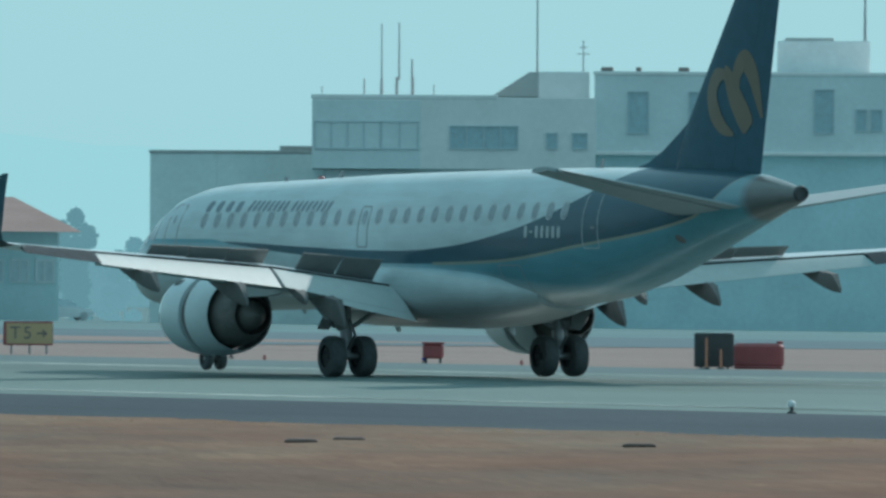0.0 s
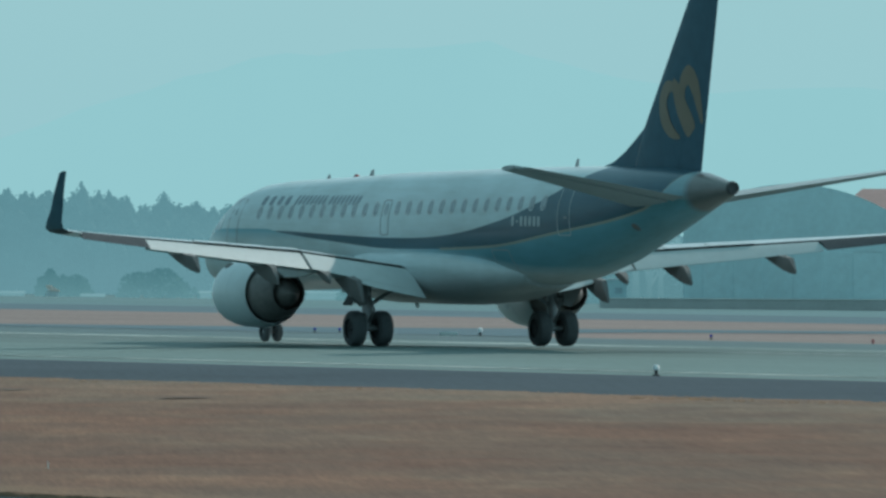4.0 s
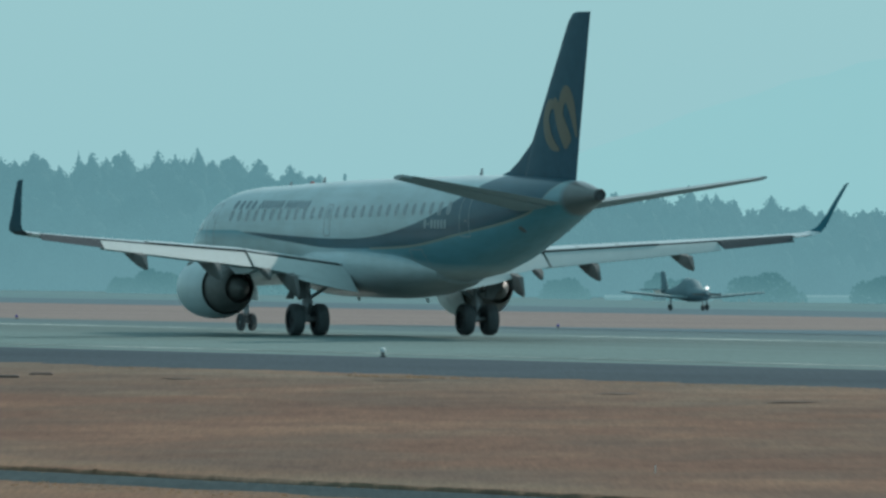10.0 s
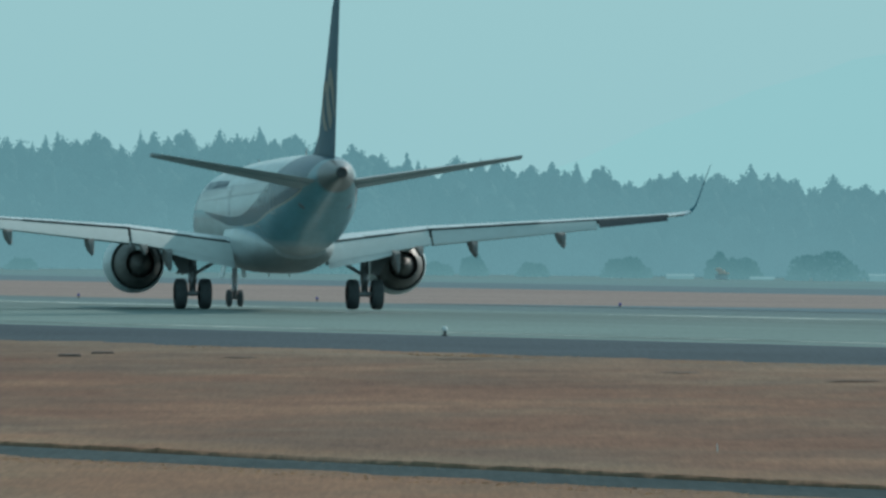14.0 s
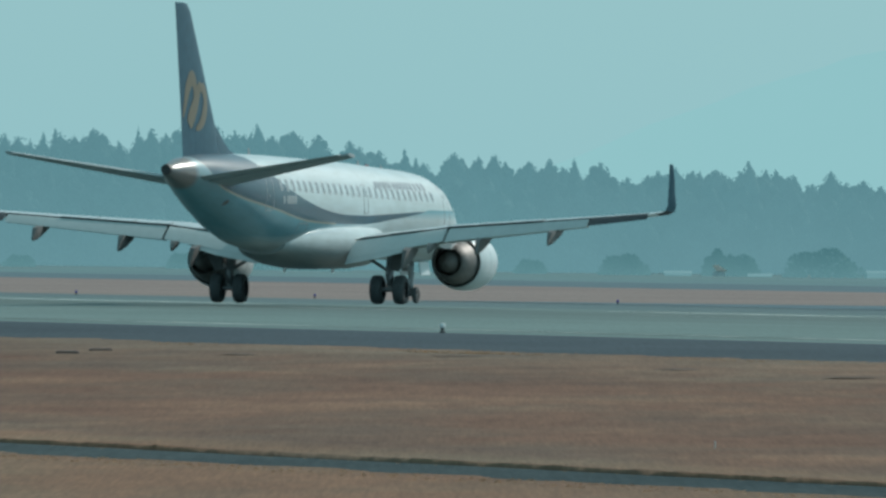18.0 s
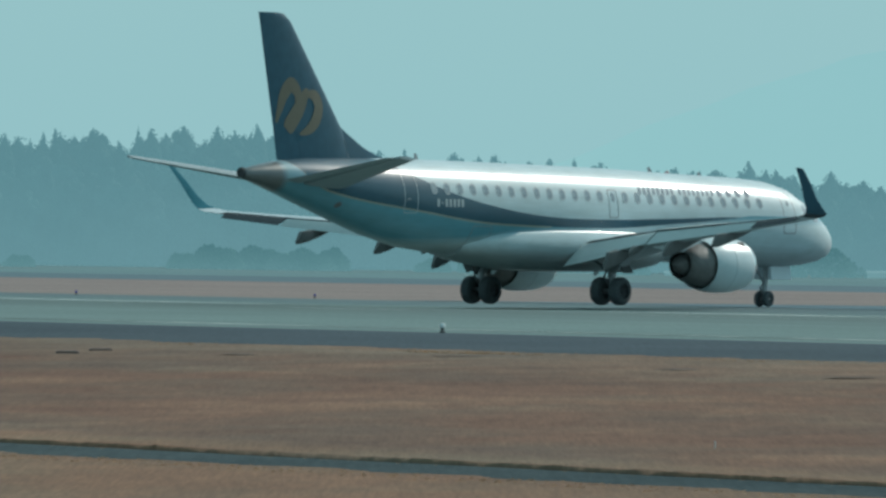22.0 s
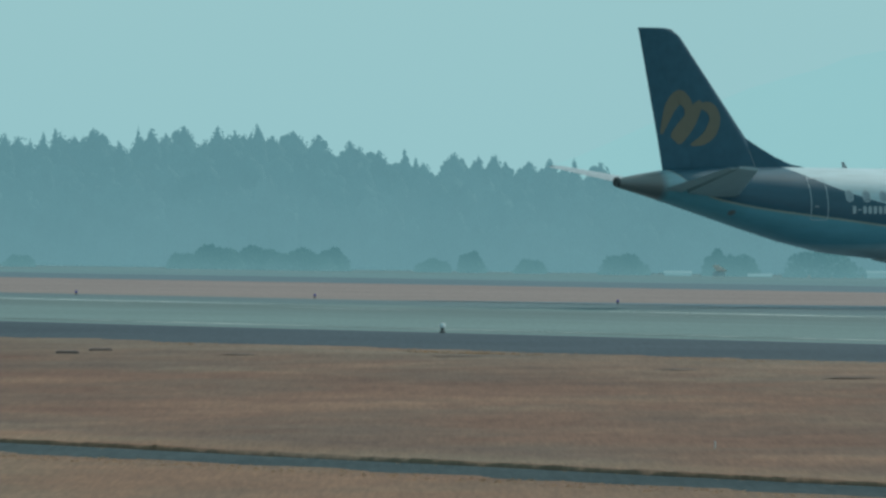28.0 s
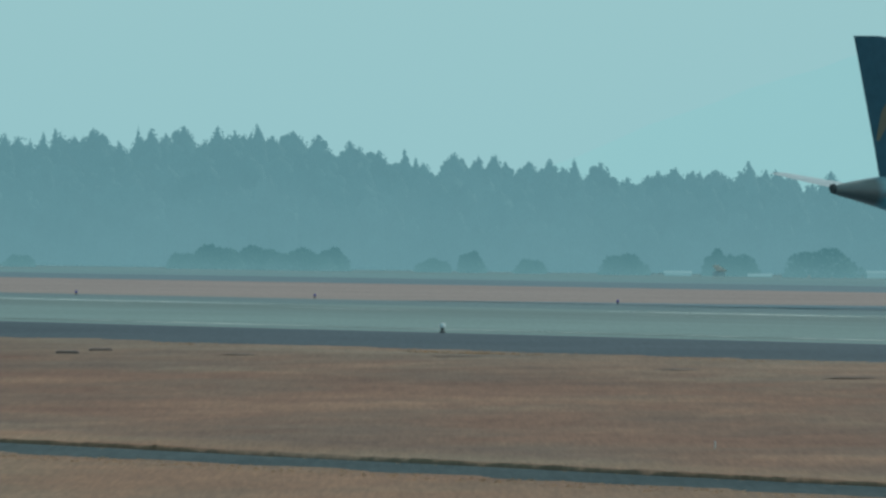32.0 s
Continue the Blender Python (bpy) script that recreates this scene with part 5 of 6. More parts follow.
for u, v0, v1, r in ((567, 152, 172, 0.04), (642, 138, 170, 0.06), (673, 40, 138, 0.05), (673, 138, 170, 0.11), (704, 38, 135, 0.06), (700, 135, 168, 0.11), (727, 103, 135, 0.07), (728, 135, 168, 0.12), (766, 148, 168, 0.04), (950, -40, 128, 0.065), (1032, 68, 128, 0.05)):
    part("mast", Geo().tube((b.x(U(u)), 6, b.z(V(v1)) - 0.2), (b.x(U(u)), 6, b.z(V(v0))), r, r * 0.7, 8), M_STEEL, b.ob)
for v, w in ((80, 7), (92, 11)):
    part("aerial_arm", Geo().box((b.x(U(1032)), 6, b.z(V(v))), (2 * w * PX, 0.05, 0.05)), M_STEEL, b.ob)

b = Block("terminal_wing", "broad grey terminal wing with tall windows and a penthouse", U(1300))
b.slab("upper_wall", U(1050), U(1800), V(128), V(268), 1.5, 22, M_WALL2, "grey panel upper wall")
b.slab("lower_wall", U(1052), U(1800), V(272), None, 2.2, 22, M_HANGAR, "darker lower wall")
b.slab("string_course", U(1050), U(1800), V(266), V(273), 1.3, 22, M_WALL)
b.slab("parapet", U(1048), U(1800), V(124), V(131), 1.4, 22, M_WALL)
b.slab("penthouse", U(1375), U(1540), V(66), V(125), 8, 20, M_WALL2)
b.slab("penthouse_cap", U(1388), U(1475), V(60), V(67), 9, 19, M_ROOF)
b.window(U(1110), U(1146), V(160), V(234), 1.48)
b.window(U(1218), U(1250), V(160), V(234), 1.48)
b.window(U(1440), U(1474), V(155), V(232), 1.48)
b.window(U(1514), U(1532), V(190), V(228), 1.48)
b.window(U(1540), U(1560), V(190), V(228), 1.48)
for u, w in ((1072, 22), (1128, 10), (1208, 20)):
    part("roof_unit", Geo().box((b.x(U(u)), 5, b.z(V(120))), (w * PX, 0.8, 9 * PX), bevel=0.06), M_FAIR, b.ob)
    for d in (-0.3, 0.3):
        part("unit_leg", Geo().tube((b.x(U(u)) + d * w * PX, 5, b.z(V(128))), (b.x(U(u)) + d * w * PX, 5, b.z(V(122))), 0.04), M_STEEL, b.ob)
part("mast", Geo().tube((b.x(U(1531)), 10, b.z(V(70))), (b.x(U(1531)), 10, b.z(V(-30))), 0.10, 0.06), M_STEEL, b.ob)

# hangar with a rounded roof, and the red-roofed hall behind it
hg = Block("hangar", "grey hangar with a rounded steel roof and wide doors", 1830)
g = Geo()
x0, x1 = hg.x(1605), hg.x(1990)
zt, ze = hg.z(280), hg.z(345)
prof = [(x0, -0.5), (x0, ze)] + [(x0 + (x1 - x0) * i / 16, ze + (zt - ze) * math.sin(math.pi * i / 16) ** 0.75) for i in range(1, 16)] + [(x1, ze), (x1, -0.5)]
g.loft([[(x, 0, z) for x, z in prof], [(x, 24, z) for x, z in prof]])
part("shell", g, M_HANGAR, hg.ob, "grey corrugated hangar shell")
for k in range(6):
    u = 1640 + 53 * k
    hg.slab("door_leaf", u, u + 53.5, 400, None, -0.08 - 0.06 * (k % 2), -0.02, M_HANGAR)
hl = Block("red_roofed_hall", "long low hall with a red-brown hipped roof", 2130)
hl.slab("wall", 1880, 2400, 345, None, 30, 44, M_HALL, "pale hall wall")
g = Geo()
x0, x1, z0, z1 = hl.x(1845), hl.x(2440), hl.z(348), hl.z(284)
g.loft([[(x0, 28, z0), (x1, 28, z0), (x1, 46, z0), (x0, 46, z0)], [(x0 + 2.5, 36.5, z1), (x1 - 4.5, 36.5, z1), (x1 - 4.5, 37.5, z1), (x0 + 2.5, 37.5, z1)]])
part("roof", g, M_TILE, hl.ob, "red-brown hipped roof")
for k in range(9):
    hl.window(1990 + 46 * k, 2022 + 46 * k, 400, 440, 29.98, 2)
wl = Block("low_hedge_wall", "long low dark wall in front of the hangar", 1620)
wl.slab("wall", 1460, 2150, 484, None, -14, -13.6, M_ROOF)
wl.slab("coping", 1458, 2152, 482, 485, -14.06, -13.54, M_ROOF)


def car(u, r, mat, turn, label):
    ob = thing("parked_car", label, "car", far_frame(u, r) @ Matrix.Rotation(radians(turn), 4, "Z"), "parked cars")
    g = Geo()
    rings = []
    for x, w, z0, z1 in ((-2.1, 0.75, 0.35, 0.75), (-1.9, 0.84, 0.25, 0.95), (0.5, 0.86, 0.22, 0.98), (1.8, 0.84, 0.25, 0.80), (2.1, 0.7, 0.35, 0.62)):
        rings.append([(x, w, z0), (x, w, (z0 + z1) / 2), (x, w * 0.92, z1), (x, -w * 0.92, z1), (x, -w, (z0 + z1) / 2), (x, -w, z0)])
    part("body", g.loft(rings), mat, ob, smooth=40)
    part("cabin", Geo().loft([[(x, w, z) for x, w, z in ((1.0, 0.74, 0.93), (-1.7, 0.74, 0.93), (-1.7, -0.74, 0.93), (1.0, -0.74, 0.93))], [(x, w, z) for x, w, z in ((0.3, 0.6, 1.45), (-1.3, 0.6, 1.45), (-1.3, -0.6, 1.45), (0.3, -0.6, 1.45))]]), M_GLASS, ob, smooth=30)
    for x in (-1.3, 1.3):
        for y in (-0.78, 0.78):
            part("wheel", Geo().spin([(-0.09, 0.001), (-0.09, 0.28), (-0.05, 0.31), (0.05, 0.31), (0.09, 0.28), (0.09, 0.001)], (x, y, 0.31), "y", 14), M_STAB, ob, smooth=40)
    return ob


for i, (u, mat, lab) in enumerate(((995, M_HANGAR, "silver car parked across the far field"), (2246, M_WHITE, "white car parked before the hall"), (2398, M_FRAME, "pale grey car parked before the hall"))):
    car(u, 1010 if u > 2000 else 1500, mat, 8 * i, lab)

shed = thing("field_shed", "small tan-roofed shed half hidden among far bushes", "shed", far_frame(487, 1285))
part("wall", Geo().box((0.1, 0, 0.05), (1.1, 1.3, 0.9)), M_WALL2, shed, "pale shed wall")
part("roof", Geo().loft([[(-0.40, y, 0.98), (0.0, y, 1.0), (0.80, y, 0.50), (0.72, y, 0.44), (-0.15, y, 0.50), (-0.48, y, 0.88)] for y in (-0.80, 0.75)]), M_TAN, shed, "tan pitched roof")
for u0, u1, v0, r in ((392, 440, 480, 1296), (540, 582, 484, 1296), (748, 905, 478, 1304), (905, 1118, 477, 1316)):
    m = far_frame((u0 + u1) / 2, r)
    lw = thing("low_shelter", "long low shelter with a pale sheet roof on the far field", "shelter", m, "far low shelters")
    top, ln = high(v0, r) - m.translation.z, (u1 - u0) * TICK * r
    part("body", Geo().box((0, 0, top / 2 - 0.15), (ln, 0.22, top + 0.3), bevel=0.03), M_SHEET, lw)
    part("roof", Geo().box((0, 0.9, top + 0.02), (ln + 0.1, 2.4, 0.05), Matrix.Rotation(radians(4), 4, "X"), bevel=0.02), M_SHEET, lw, "pale sheet roof")
m = far_frame(1486, 960)
hut = thing("yard_hut", "small grey flat-roofed hut behind the low wall", "hut", m)
top, ln = high(452, 960) - m.translation.z, 40 * TICK * 960
part("wall", Geo().box((0, 0, top / 2), (ln, 1.4, top), bevel=0.02), M_HANGAR, hut)
part("roof", Geo().box((0, 0, top + 0.04), (ln + 0.2, 1.6, 0.09), bevel=0.02), M_WALL2, hut)
part("window", Geo().box((0.2, -0.71, top * 0.62), (0.5, 0.04, 0.4)), M_GLASS, hut)

# ---- trees ----
rng = np.random.default_rng(7)


def leaf_cloud(centres, sizes, flat=1.0):
    """Small tilted leaf-clump quads about each centre: arrays of vertices and faces."""
    n = len(centres)
    d = rng.normal(size=(n, 3))
    d /= np.linalg.norm(d, axis=1)[:, None]
    e = np.cross(d, rng.normal(size=(n, 3)))
    e /= np.linalg.norm(e, axis=1)[:, None] + 1e-9
    s = sizes[:, None]
    v = np.stack([centres + d * s, centres + e * s * 0.8 * flat, centres - d * s * 0.9, centres - e * s * 0.7 * flat], 1).reshape(-1, 3)
    f = np.arange(4 * n).reshape(n, 4)
    return v, f


def crown(h, w, n, size):
    """Leaf clumps of a tree h metres high and w wide, about its foot."""
    k = int(10 + rng.integers(0, 8))
    lob = rng.normal(size=(k, 3)) * np.array([w * 0.22, w * 0.22, h * 0.26]) + np.array([0, 0, h * 0.46])
    rad = (0.13 + 0.12 * rng.random(k)) * max(w, h * 0.55)
    i = rng.integers(0, k, n)
    d = rng.normal(size=(n, 3))
    d /= np.linalg.norm(d, axis=1)[:, None]
    c = lob[i] + d * (rad[i] * (0.55 + 0.45 * rng.random(n)))[:, None]
    c[:, 2] = np.maximum(c[:, 2] * (h / c[:, 2].max()), h * 0.03)
    return c, size * (0.6 + 0.8 * rng.random(n))


def quick_mesh(name, v, f, mat):
    me = bpy.data.meshes.new(name)
    n, k = f.shape
    me.vertices.add(len(v))
    me.vertices.foreach_set("co", np.ascontiguousarray(v, dtype=np.float32).ravel())
    me.loops.add(n * k)
    me.loops.foreach_set("vertex_index", f.astype(np.int32).ravel())
    me.polygons.add(n)
    me.polygons.foreach_set("loop_start", np.arange(0, n * k, k, dtype=np.int32))
    me.update(calc_edges=True)
    me.materials.append(mat)
    return me


# far woods: the general height of the skyline (bearing, level), and the trees that stand out of it
SKY_U = [-1000, -784, -620, -460, -330, -240, -160, -95, -66, -30, 20, 120, 230, 300, 330, 380, 480, 560, 600, 640, 760, 900, 1000, 1130, 1240, 1350, 1450, 1560, 1700, 2000, 2600]
SKY_V = [264, 252, 248, 244, 240, 250, 264, 290, 288, 294, 290, 296, 300, 312, 322, 308, 307, 306, 310, 320, 326, 326, 332, 340, 346, 354, 362, 370, 378, 386, 396]
TALL = [  # bearing, level of the top, width in ticks, pointed or round
    (-777, 239, 30, 0), (-708, 237, 22, 1), (-687, 232, 26, 1), (-619, 233, 60, 0), (-540, 235, 30, 1), (-516, 230, 34, 0), (-461, 226, 52, 0),
    (-399, 228, 40, 0), (-331, 222, 50, 1), (-264, 238, 40, 0), (-222, 240, 44, 0), (-166, 251, 40, 0), (-114, 268, 44, 0), (-69, 265, 24, 1), (-49, 281, 22, 1),
    (20, 270, 46, 0), (61, 277, 34, 0), (91, 272, 34, 0), (150, 287, 50, 0), (188, 280, 44, 1), (231, 280, 26, 1), (277, 286, 50, 0),
    (381, 300, 46, 0), (407, 296, 40, 0), (440, 300, 44, 0), (484, 299, 56, 0), (540, 283, 44, 1), (611, 310, 34, 0), (685, 299, 36, 0)]


def core(kind, h, w, base):
    """The dense heart of a crown: uneven rings round the stem."""
    m, k = 10, 9
    t = np.linspace(0, 1, m)
    r = w / 2 * girth(kind, t)
    a = np.linspace(0, 2 * np.pi, k, endpoint=False)
    rr = r[:, None] * (0.80 + 0.20 * rng.random((m, k)))
    z = (h * t)[:, None] + h * 0.02 * rng.normal(size=(m, k))
    v = np.stack([rr * np.cos(a), rr * np.sin(a), z], 2).reshape(-1, 3) + base
    i = np.arange((m - 1) * k).reshape(m - 1, k)
    f = np.stack([i, np.roll(i, -1, 1), np.roll(i, -1, 1) + k, i + k], 2).reshape(-1, 4)
    return v, f


def girth(kind, t):
    """Share of a crown's half width at share t of its height."""
    if kind == "spire":
        return 0.95 * (1 - t ** 3.6) ** 0.82
    return 0.95 * (1 - t ** 1.6) ** 0.72 if kind == "cone" else 0.95 * (1 - t ** 4.5) ** 0.62


def fringe(kind, h, w, n, size):
    """Leaf clumps close round a crown's heart, and a few rounded lobes on it."""
    k = 12
    t = 0.25 + 0.68 * rng.random(k)
    a = rng.random(k) * 2 * np.pi
    big = w * (0.12 + 0.10 * rng.random(k)) * (1.1 - 0.5 * t)
    r = w / 2 * girth(kind, t) - big * 0.5
    mid = np.stack([r * np.cos(a), r * np.sin(a), h * t], 1)
    t = rng.random(n) ** 0.7
    a = rng.random(n) * 2 * np.pi
    r = w / 2 * girth(kind, t) * (0.84 + 0.18 * rng.random(n) ** 1.5)
    c = np.stack([r * np.cos(a), r * np.sin(a), h * t], 1)
    ball = (mid[:, None, :] + BALL_V[None] * (big[:, None, None] * (0.85 + 0.2 * rng.random((k, len(BALL_V), 1))))).reshape(-1, 3)
    faces = (BALL_F[None] + np.arange(k)[:, None, None] * len(BALL_V)).reshape(-1, 4)
    return c, size * (0.6 + 0.8 * rng.random(n)), ball, faces


def ball_grid(m, k):
    """A coarse round lump: unit points in rings, and the quads between them."""
    p = np.linspace(0.12, np.pi - 0.12, m)
    a = np.linspace(0, 2 * np.pi, k, endpoint=False)
    v = np.stack([np.sin(p)[:, None] * np.cos(a), np.sin(p)[:, None] * np.sin(a), np.cos(p)[:, None] * np.ones(k)], 2).reshape(-1, 3)
    i = np.arange((m - 1) * k).reshape(m - 1, k)
    return v, np.stack([i, np.roll(i, -1, 1), np.roll(i, -1, 1) + k, i + k], 2).reshape(-1, 4)


BALL_V, BALL_F = ball_grid(5, 7)


def woods():
    vs, fs, n = [], [], 0

    def plant(u, r, h, w, kind, leaves):
        nonlocal n
        base = np.array(bearing(u, r))
        c, s, bv, bf = fringe(kind, h, w, leaves, 0.16)
        c = c[c[:, 2] > 0.55 * h]
        v, f = leaf_cloud(c + base, s[:len(c)])
        for vv, ff in ((v, f), (bv + base, bf), core(kind, h * 0.985, w, base)):
            vs.append(vv)
            fs.append(ff + n)
            n += len(vv)

    for row, (r, drop) in enumerate(((1560, 70), (1590, 34), (1625, 14), (1650, 6), (1675, 0), (1700, 0))):
        u = -1050.0
        while u < 2500:
            top = high(float(np.interp(u, SKY_U, SKY_V)) - 5 + drop * (1 + 0.6 * rng.random()), r)
            h = max(3.0, (top - bearing(u, r).z) * (1.03 - 0.10 * rng.random()))
            kind = "cone" if rng.random() < 0.06 else "round"
            w = h * (0.26 + 0.30 * rng.random())
            plant(u, r, h, w, kind, 160)
            u += w / r / TICK * (0.30 + 0.45 * rng.random())
    for u, v, wide, pointed in TALL:
        r = 1640.0
        plant(u, r, high(v + 1, r) - bearing(u, r).z, wide * 1.6 * TICK * r, "spire" if pointed else "round", 300)
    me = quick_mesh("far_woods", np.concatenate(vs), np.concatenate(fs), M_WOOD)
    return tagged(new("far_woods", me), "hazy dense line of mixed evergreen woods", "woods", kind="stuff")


woods()
# upright sheet with the woods' haze glow, so that no gap shows between the trunks
g = Geo()
uu = list(range(-1200, 2700, 60))
lowr = [bearing(u, 1720) for u in uu]
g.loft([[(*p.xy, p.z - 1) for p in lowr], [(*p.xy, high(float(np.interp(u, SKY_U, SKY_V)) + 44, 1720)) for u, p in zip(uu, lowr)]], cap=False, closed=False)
tagged(part("backdrop", g, M_WOOD), "glowing haze-coloured sheet behind the far woods", "woods", kind="structure")


def bush(u, r, top, wide, mat=M_WOODB, label="dark hazy evergreen bush on the far field", group="field bushes"):
    """A dense dome of small leaf clumps that reaches the ground."""
    p = bearing(u, r)
    h, w = high(top, r) - p.z, wide * TICK * r
    ob = thing("bush", label, "bush", Matrix.Translation(p), group)
    n = 1500 if h < 4 else 3600
    d = rng.normal(size=(n, 3))
    d[:, 2] = np.abs(d[:, 2])
    d /= np.linalg.norm(d, axis=1)[:, None]
    lump = 1 + 0.08 * np.sin(d[:, 0] * 7 + u) + 0.06 * np.sin(d[:, 1] * 9 + d[:, 2] * 6)
    c = d * (lump * (0.55 + 0.45 * rng.random(n) ** 0.5))[:, None] * np.array([w / 2, w / 2, h * 0.92])
    v, f = leaf_cloud(c, 0.2 * (0.6 + 0.8 * rng.random(n)))
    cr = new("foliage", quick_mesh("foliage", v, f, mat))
    cr.parent = ob
    g = Geo()
    for i in range(4):
        a = 1.6 * i + u
        g.tube((0, 0, -0.2), (0.3 * w * math.cos(a), 0.3 * w * math.sin(a), h * 0.6), 0.07, 0.03, 6)
    part("stems", g, mat, ob)
    return ob


def tree(u, r, top, wide, n, size, mat, name, label):
    p = bearing(u, r)
    h = high(top, r) - p.z
    w = wide * TICK * r
    ob = thing(name, label, "tree", Matrix.Translation(p))
    c, s = crown(h, w, n, size)
    v, f = leaf_cloud(c, s)
    cr = new("crown", quick_mesh("crown", v, f, mat))
    cr.parent = ob
    g = Geo().tube((0, 0, -0.2), (0, 0, h * 0.9), 0.03 * h ** 0.8, 0.03, 8)
    for i in range(9):
        a, z = rng.random() * 6.28, h * (0.25 + 0.06 * i)
        ln = w * 0.4 * (1 - 0.06 * i)
        g.tube((0, 0, z), (ln * math.cos(a), ln * math.sin(a), z + ln * 0.7), 0.012 * h ** 0.8, 0.01, 5)
    part("trunk", g, mat, ob)
    return ob


def bare_tree(u, r, top, wide, seed, label, slim=False):
    """A leafless tree: a trunk that forks into ever thinner limbs and twigs."""
    rr = random.Random(seed)
    p = bearing(u, r)
    h, w = high(top, r) - p.z, wide * TICK * r
    ob = thing("bare_tree", label, "tree", Matrix.Translation(p))
    limbs, twigs = Geo(), Geo()

    def grow(a, way, ln, rad, depth):
        e = a + way * ln
        (limbs if depth < 3 else twigs).tube(a, e, rad, rad * 0.6, 5 if depth < 3 else 3)
        if depth >= 6:
            return
        for _ in range(3 if depth else 5):
            d = Vector((rr.gauss(0, 1) * w / h, rr.gauss(0, 1) * w / h, abs(rr.gauss(0.9, 0.5)))).normalized()
            grow(a + way * ln * rr.uniform(0.55, 1.0), (way * 0.65 + d * 0.75).normalized(), ln * rr.uniform(0.55, 0.8), max(0.025, rad * 0.55), depth + 1)

    grow(Vector((0, 0, -0.2)), Vector((0, 0, 1)), h * 0.32, 0.022 * h, 0)
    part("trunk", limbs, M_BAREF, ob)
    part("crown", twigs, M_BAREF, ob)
    # true height and width, narrowing towards the top
    pts = [v.co for c in ob.children for v in c.data.vertices]
    top = max(p.z for p in pts)
    far = sorted(math.hypot(p.x, p.y) for p in pts)[int(len(pts) * 0.97)]
    for p in pts:
        t = max(0.0, p.z / top)
        k = w / 2 / far * (1.25 - (1.0 if slim else 0.55) * t)
        p.x, p.y, p.z = p.x * k, p.y * k, p.z * h / top
    return ob


bare_tree(1404, 1250, 324, 150, 3, "round hazy leafless tree behind the field")
bare_tree(1522, 1250, 240, 130, 11, "tall leafless tree glowing pale to imitate winter haze", True)
bare_tree(1566, 1252, 270, 105, 14, "leafless tree beside a taller one", True)
bare_tree(1546, 1256, 355, 170, 21, "low spreading leafless tree under taller ones")
tree(U(128), 1020, V(374), 66, 6000, 0.20, M_THICK, "evergreen_tree", "dark rounded evergreen beside the red-roofed hall")
tree(U(222), 1030, V(425), 60, 5000, 0.20, M_WOOD, "evergreen_tree", "low dark evergreen beside the terminal")
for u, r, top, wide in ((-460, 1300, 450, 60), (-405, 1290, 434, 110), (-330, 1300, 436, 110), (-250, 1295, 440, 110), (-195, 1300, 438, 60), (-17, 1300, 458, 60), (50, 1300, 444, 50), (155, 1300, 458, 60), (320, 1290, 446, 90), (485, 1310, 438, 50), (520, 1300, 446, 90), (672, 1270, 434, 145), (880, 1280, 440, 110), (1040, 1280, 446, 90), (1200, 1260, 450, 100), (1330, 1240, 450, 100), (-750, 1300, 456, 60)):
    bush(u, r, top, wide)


# row added to darken the pale foot of the glowing woods
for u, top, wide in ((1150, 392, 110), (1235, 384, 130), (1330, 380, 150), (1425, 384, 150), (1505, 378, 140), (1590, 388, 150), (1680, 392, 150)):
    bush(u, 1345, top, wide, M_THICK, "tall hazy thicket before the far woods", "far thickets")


# mountains, barely darker than the sky; their haze is put into emission
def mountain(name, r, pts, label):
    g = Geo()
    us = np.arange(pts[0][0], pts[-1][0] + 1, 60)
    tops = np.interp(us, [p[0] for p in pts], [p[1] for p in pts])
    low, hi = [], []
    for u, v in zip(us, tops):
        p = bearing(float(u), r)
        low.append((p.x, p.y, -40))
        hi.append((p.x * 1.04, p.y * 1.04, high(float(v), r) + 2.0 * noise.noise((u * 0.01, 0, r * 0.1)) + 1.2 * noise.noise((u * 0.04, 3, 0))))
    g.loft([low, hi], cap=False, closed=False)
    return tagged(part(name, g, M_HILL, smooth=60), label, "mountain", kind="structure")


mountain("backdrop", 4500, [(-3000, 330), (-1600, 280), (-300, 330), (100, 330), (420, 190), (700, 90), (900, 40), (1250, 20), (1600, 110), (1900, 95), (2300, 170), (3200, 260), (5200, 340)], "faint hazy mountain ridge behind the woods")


# dry grass tufts on the near strip and along the asphalt's edges
def tufts(name, n, arange, srange, label, hgt=0.14):
    a = rng.uniform(*arange, n)
    s = rng.uniform(*srange, n)
    clump = np.array([noise.noise((x * 0.12, y * 0.3, 2)) for x, y in zip(a.tolist(), s.tolist())])
    keep = clump + rng.random(n) * 0.9 > 0.2
    a, s = a[keep], s[keep]
    n = len(a)
    xy = np.array(ORIGIN)[None] + a[:, None] * np.array(ALONG)[None] + s[:, None] * np.array(ACROSS)[None]
    z = np.interp(s, [p[0] for p in PROFILE], [p[1] for p in PROFILE]) - 0.02
    foot = np.column_stack([xy, z])
    vs = []
    for k in range(3):
        ang = rng.random(n) * 2 * np.pi
        w = (0.05 + 0.10 * rng.random(n))[:, None]
        side = np.column_stack([np.cos(ang), np.sin(ang), np.zeros(n)]) * w
        tip = foot + np.column_stack([rng.normal(0, 0.06, n), rng.normal(0, 0.06, n), hgt * (0.4 + rng.random(n))])
        vs.append(np.stack([foot - side, foot + side, tip], 1))
    v = np.concatenate(vs).reshape(-1, 3)
    f = np.arange(len(v)).reshape(-1, 3)
    return tagged(new(name, quick_mesh(name, v, f, M_BLADE)), label, "grass", kind="stuff")


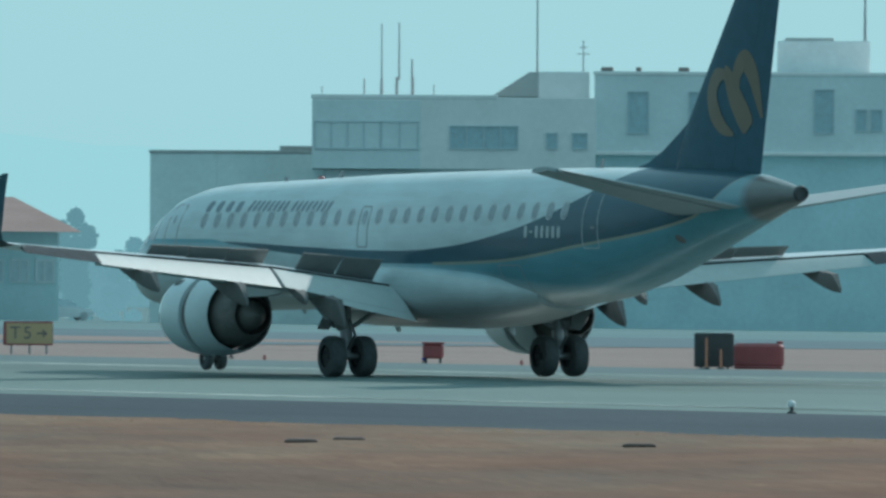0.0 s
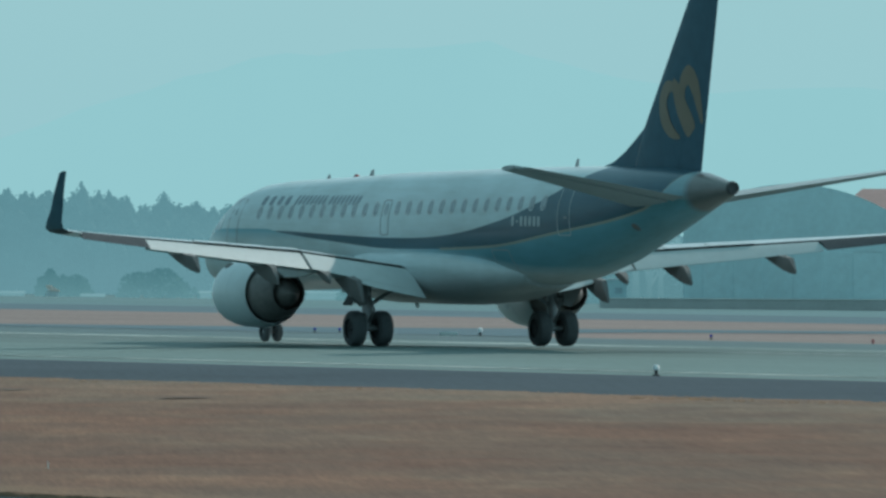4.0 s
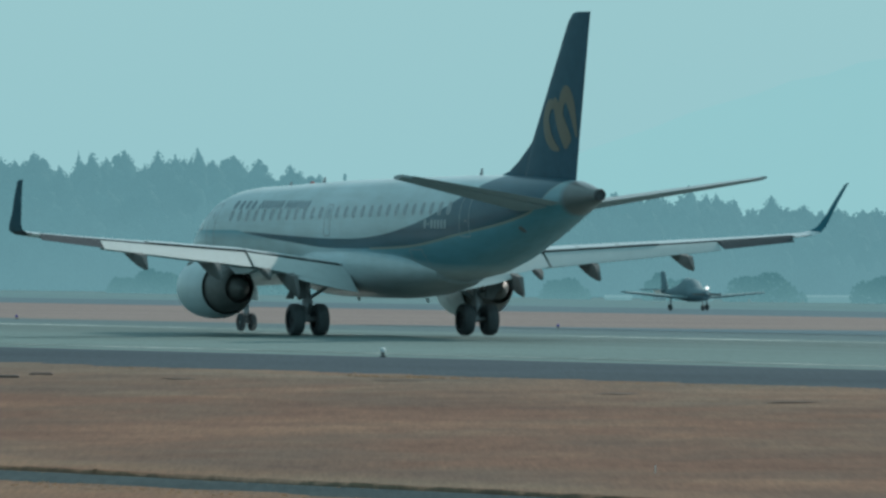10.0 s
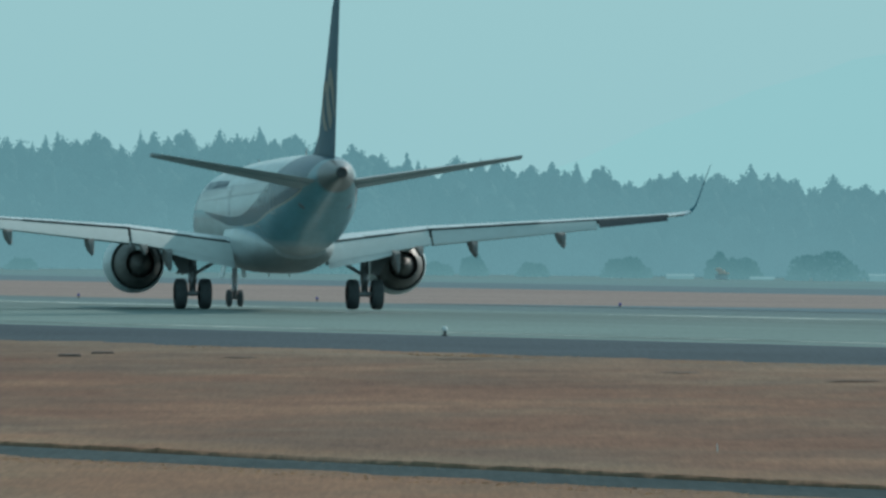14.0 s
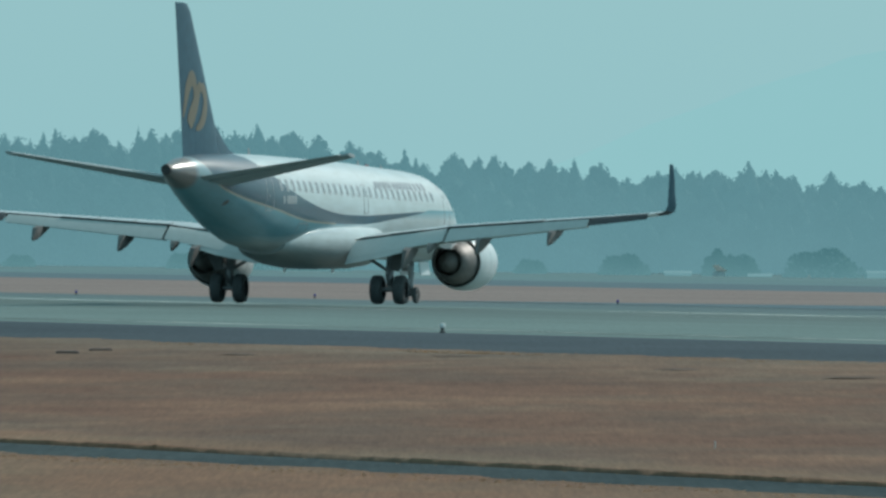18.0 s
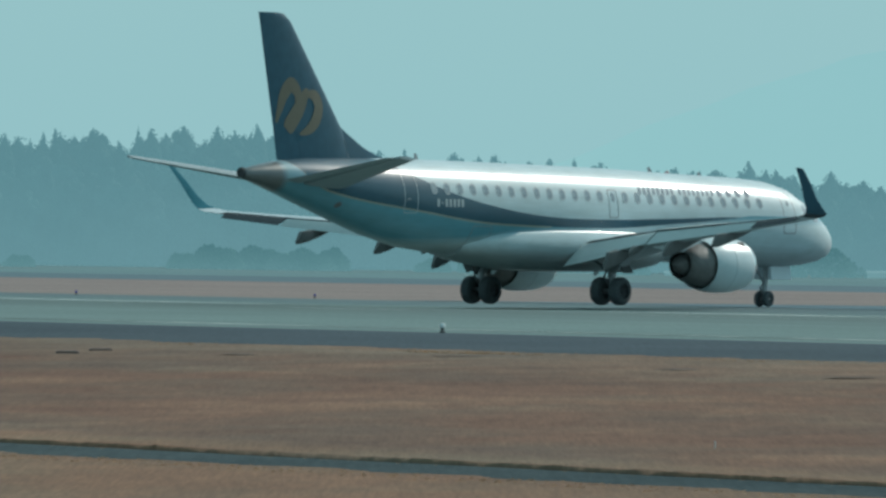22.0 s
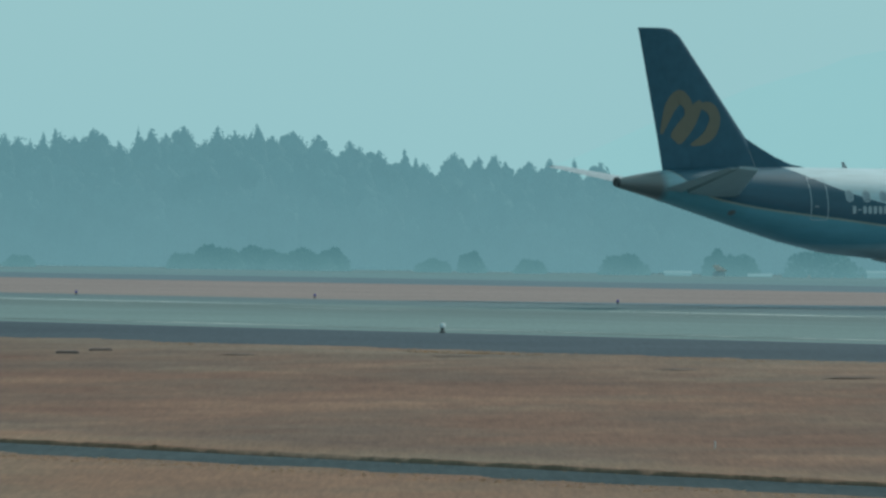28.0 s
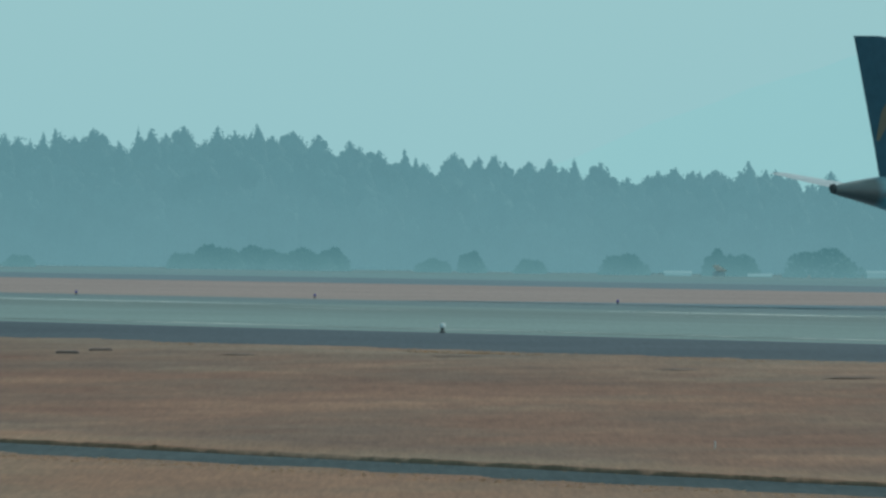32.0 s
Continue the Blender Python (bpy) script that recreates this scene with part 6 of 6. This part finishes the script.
tufts("dry_grass", 5000, (-60, 250), (-13.6, -11.5), "ragged dry grass along the asphalt edge", 0.025)
tufts("dry_grass", 4000, (60, 260), (-66.2, -64.6), "pale dry grass on the track's bank", 0.022)
tufts("dry_grass", 2500, (60, 250), (-70.5, -68.9), "dry grass on the near side of the track", 0.03)


# ---- what moves ----
def motions():
    rows = [(t, pose(x, y, z, rx, ry, rz)) for t, x, y, z, rx, ry, rz in JET]
    walk(jet, rows)
    ts = [r[0] for r in JET]
    way = np.concatenate([[0], np.cumsum([math.hypot(b[1] - a[1], b[2] - a[2]) for a, b in zip(JET, JET[1:])])])
    for w, at, rad in wheels:
        turn, last, keys = 0.0, 0.0, []
        k = 0
        while k <= 32 * FPS:
            t = k / FPS
            d = float(np.interp(t, ts, way))
            turn += min((d - last) / rad, 1.25)
            last = d
            keys.append((t, Matrix.Translation(at) @ Matrix.Rotation(turn, 4, "Y")))
            speed = float(np.interp(t + 0.1, ts, way) - d) / 0.1 / rad
            k += max(1, min(15, int(1.2 * FPS / max(0.1, speed)))) if k < 32 * FPS else 1
            k = min(k, 32 * FPS) if keys[-1][0] < 32 - 0.5 / FPS else k
        walk(w, keys)
    for sp, at, hinge, side in spoilers:
        axis = (hinge * side).normalized()
        rows = []
        for t, ang in ((0, 48), (2.6, 48), (3.0, 36), (3.6, 8), (4.0, 0), (32, 0)):
            rows.append((t, Matrix.Translation(at) @ Matrix.Rotation(radians(ang), 4, axis)))
        walk(sp, rows)
    for el, at, hinge in elevators:
        rows = []
        for t, ang in ((0, -6), (2.2, -6), (3.4, -3), (4.6, 0), (32, 0)):
            rows.append((t, Matrix.Translation(at) @ Matrix.Rotation(radians(ang), 4, hinge) @ Matrix.Translation(-at)))
        walk(el, rows)
    for sl in sleeves:
        walk(sl, [(t, pose(-d, 0, 0)) for t, d in ((0, 0.36), (0.5, 0.26), (1.0, 0.18), (1.4, 0.04), (1.8, 0.0), (32, 0.0))])
    rz = math.degrees(RWY)
    p = Vector((20.6, 840, height(172)))
    rows = []
    for t in (0, 8, 16, 24, 32):
        q = p.xy + ALONG * 8.0 * (t - 11)
        rows.append((t, pose(q.x, q.y, p.z, 0, 0, rz)))
    walk(small_plane, rows)


motions()
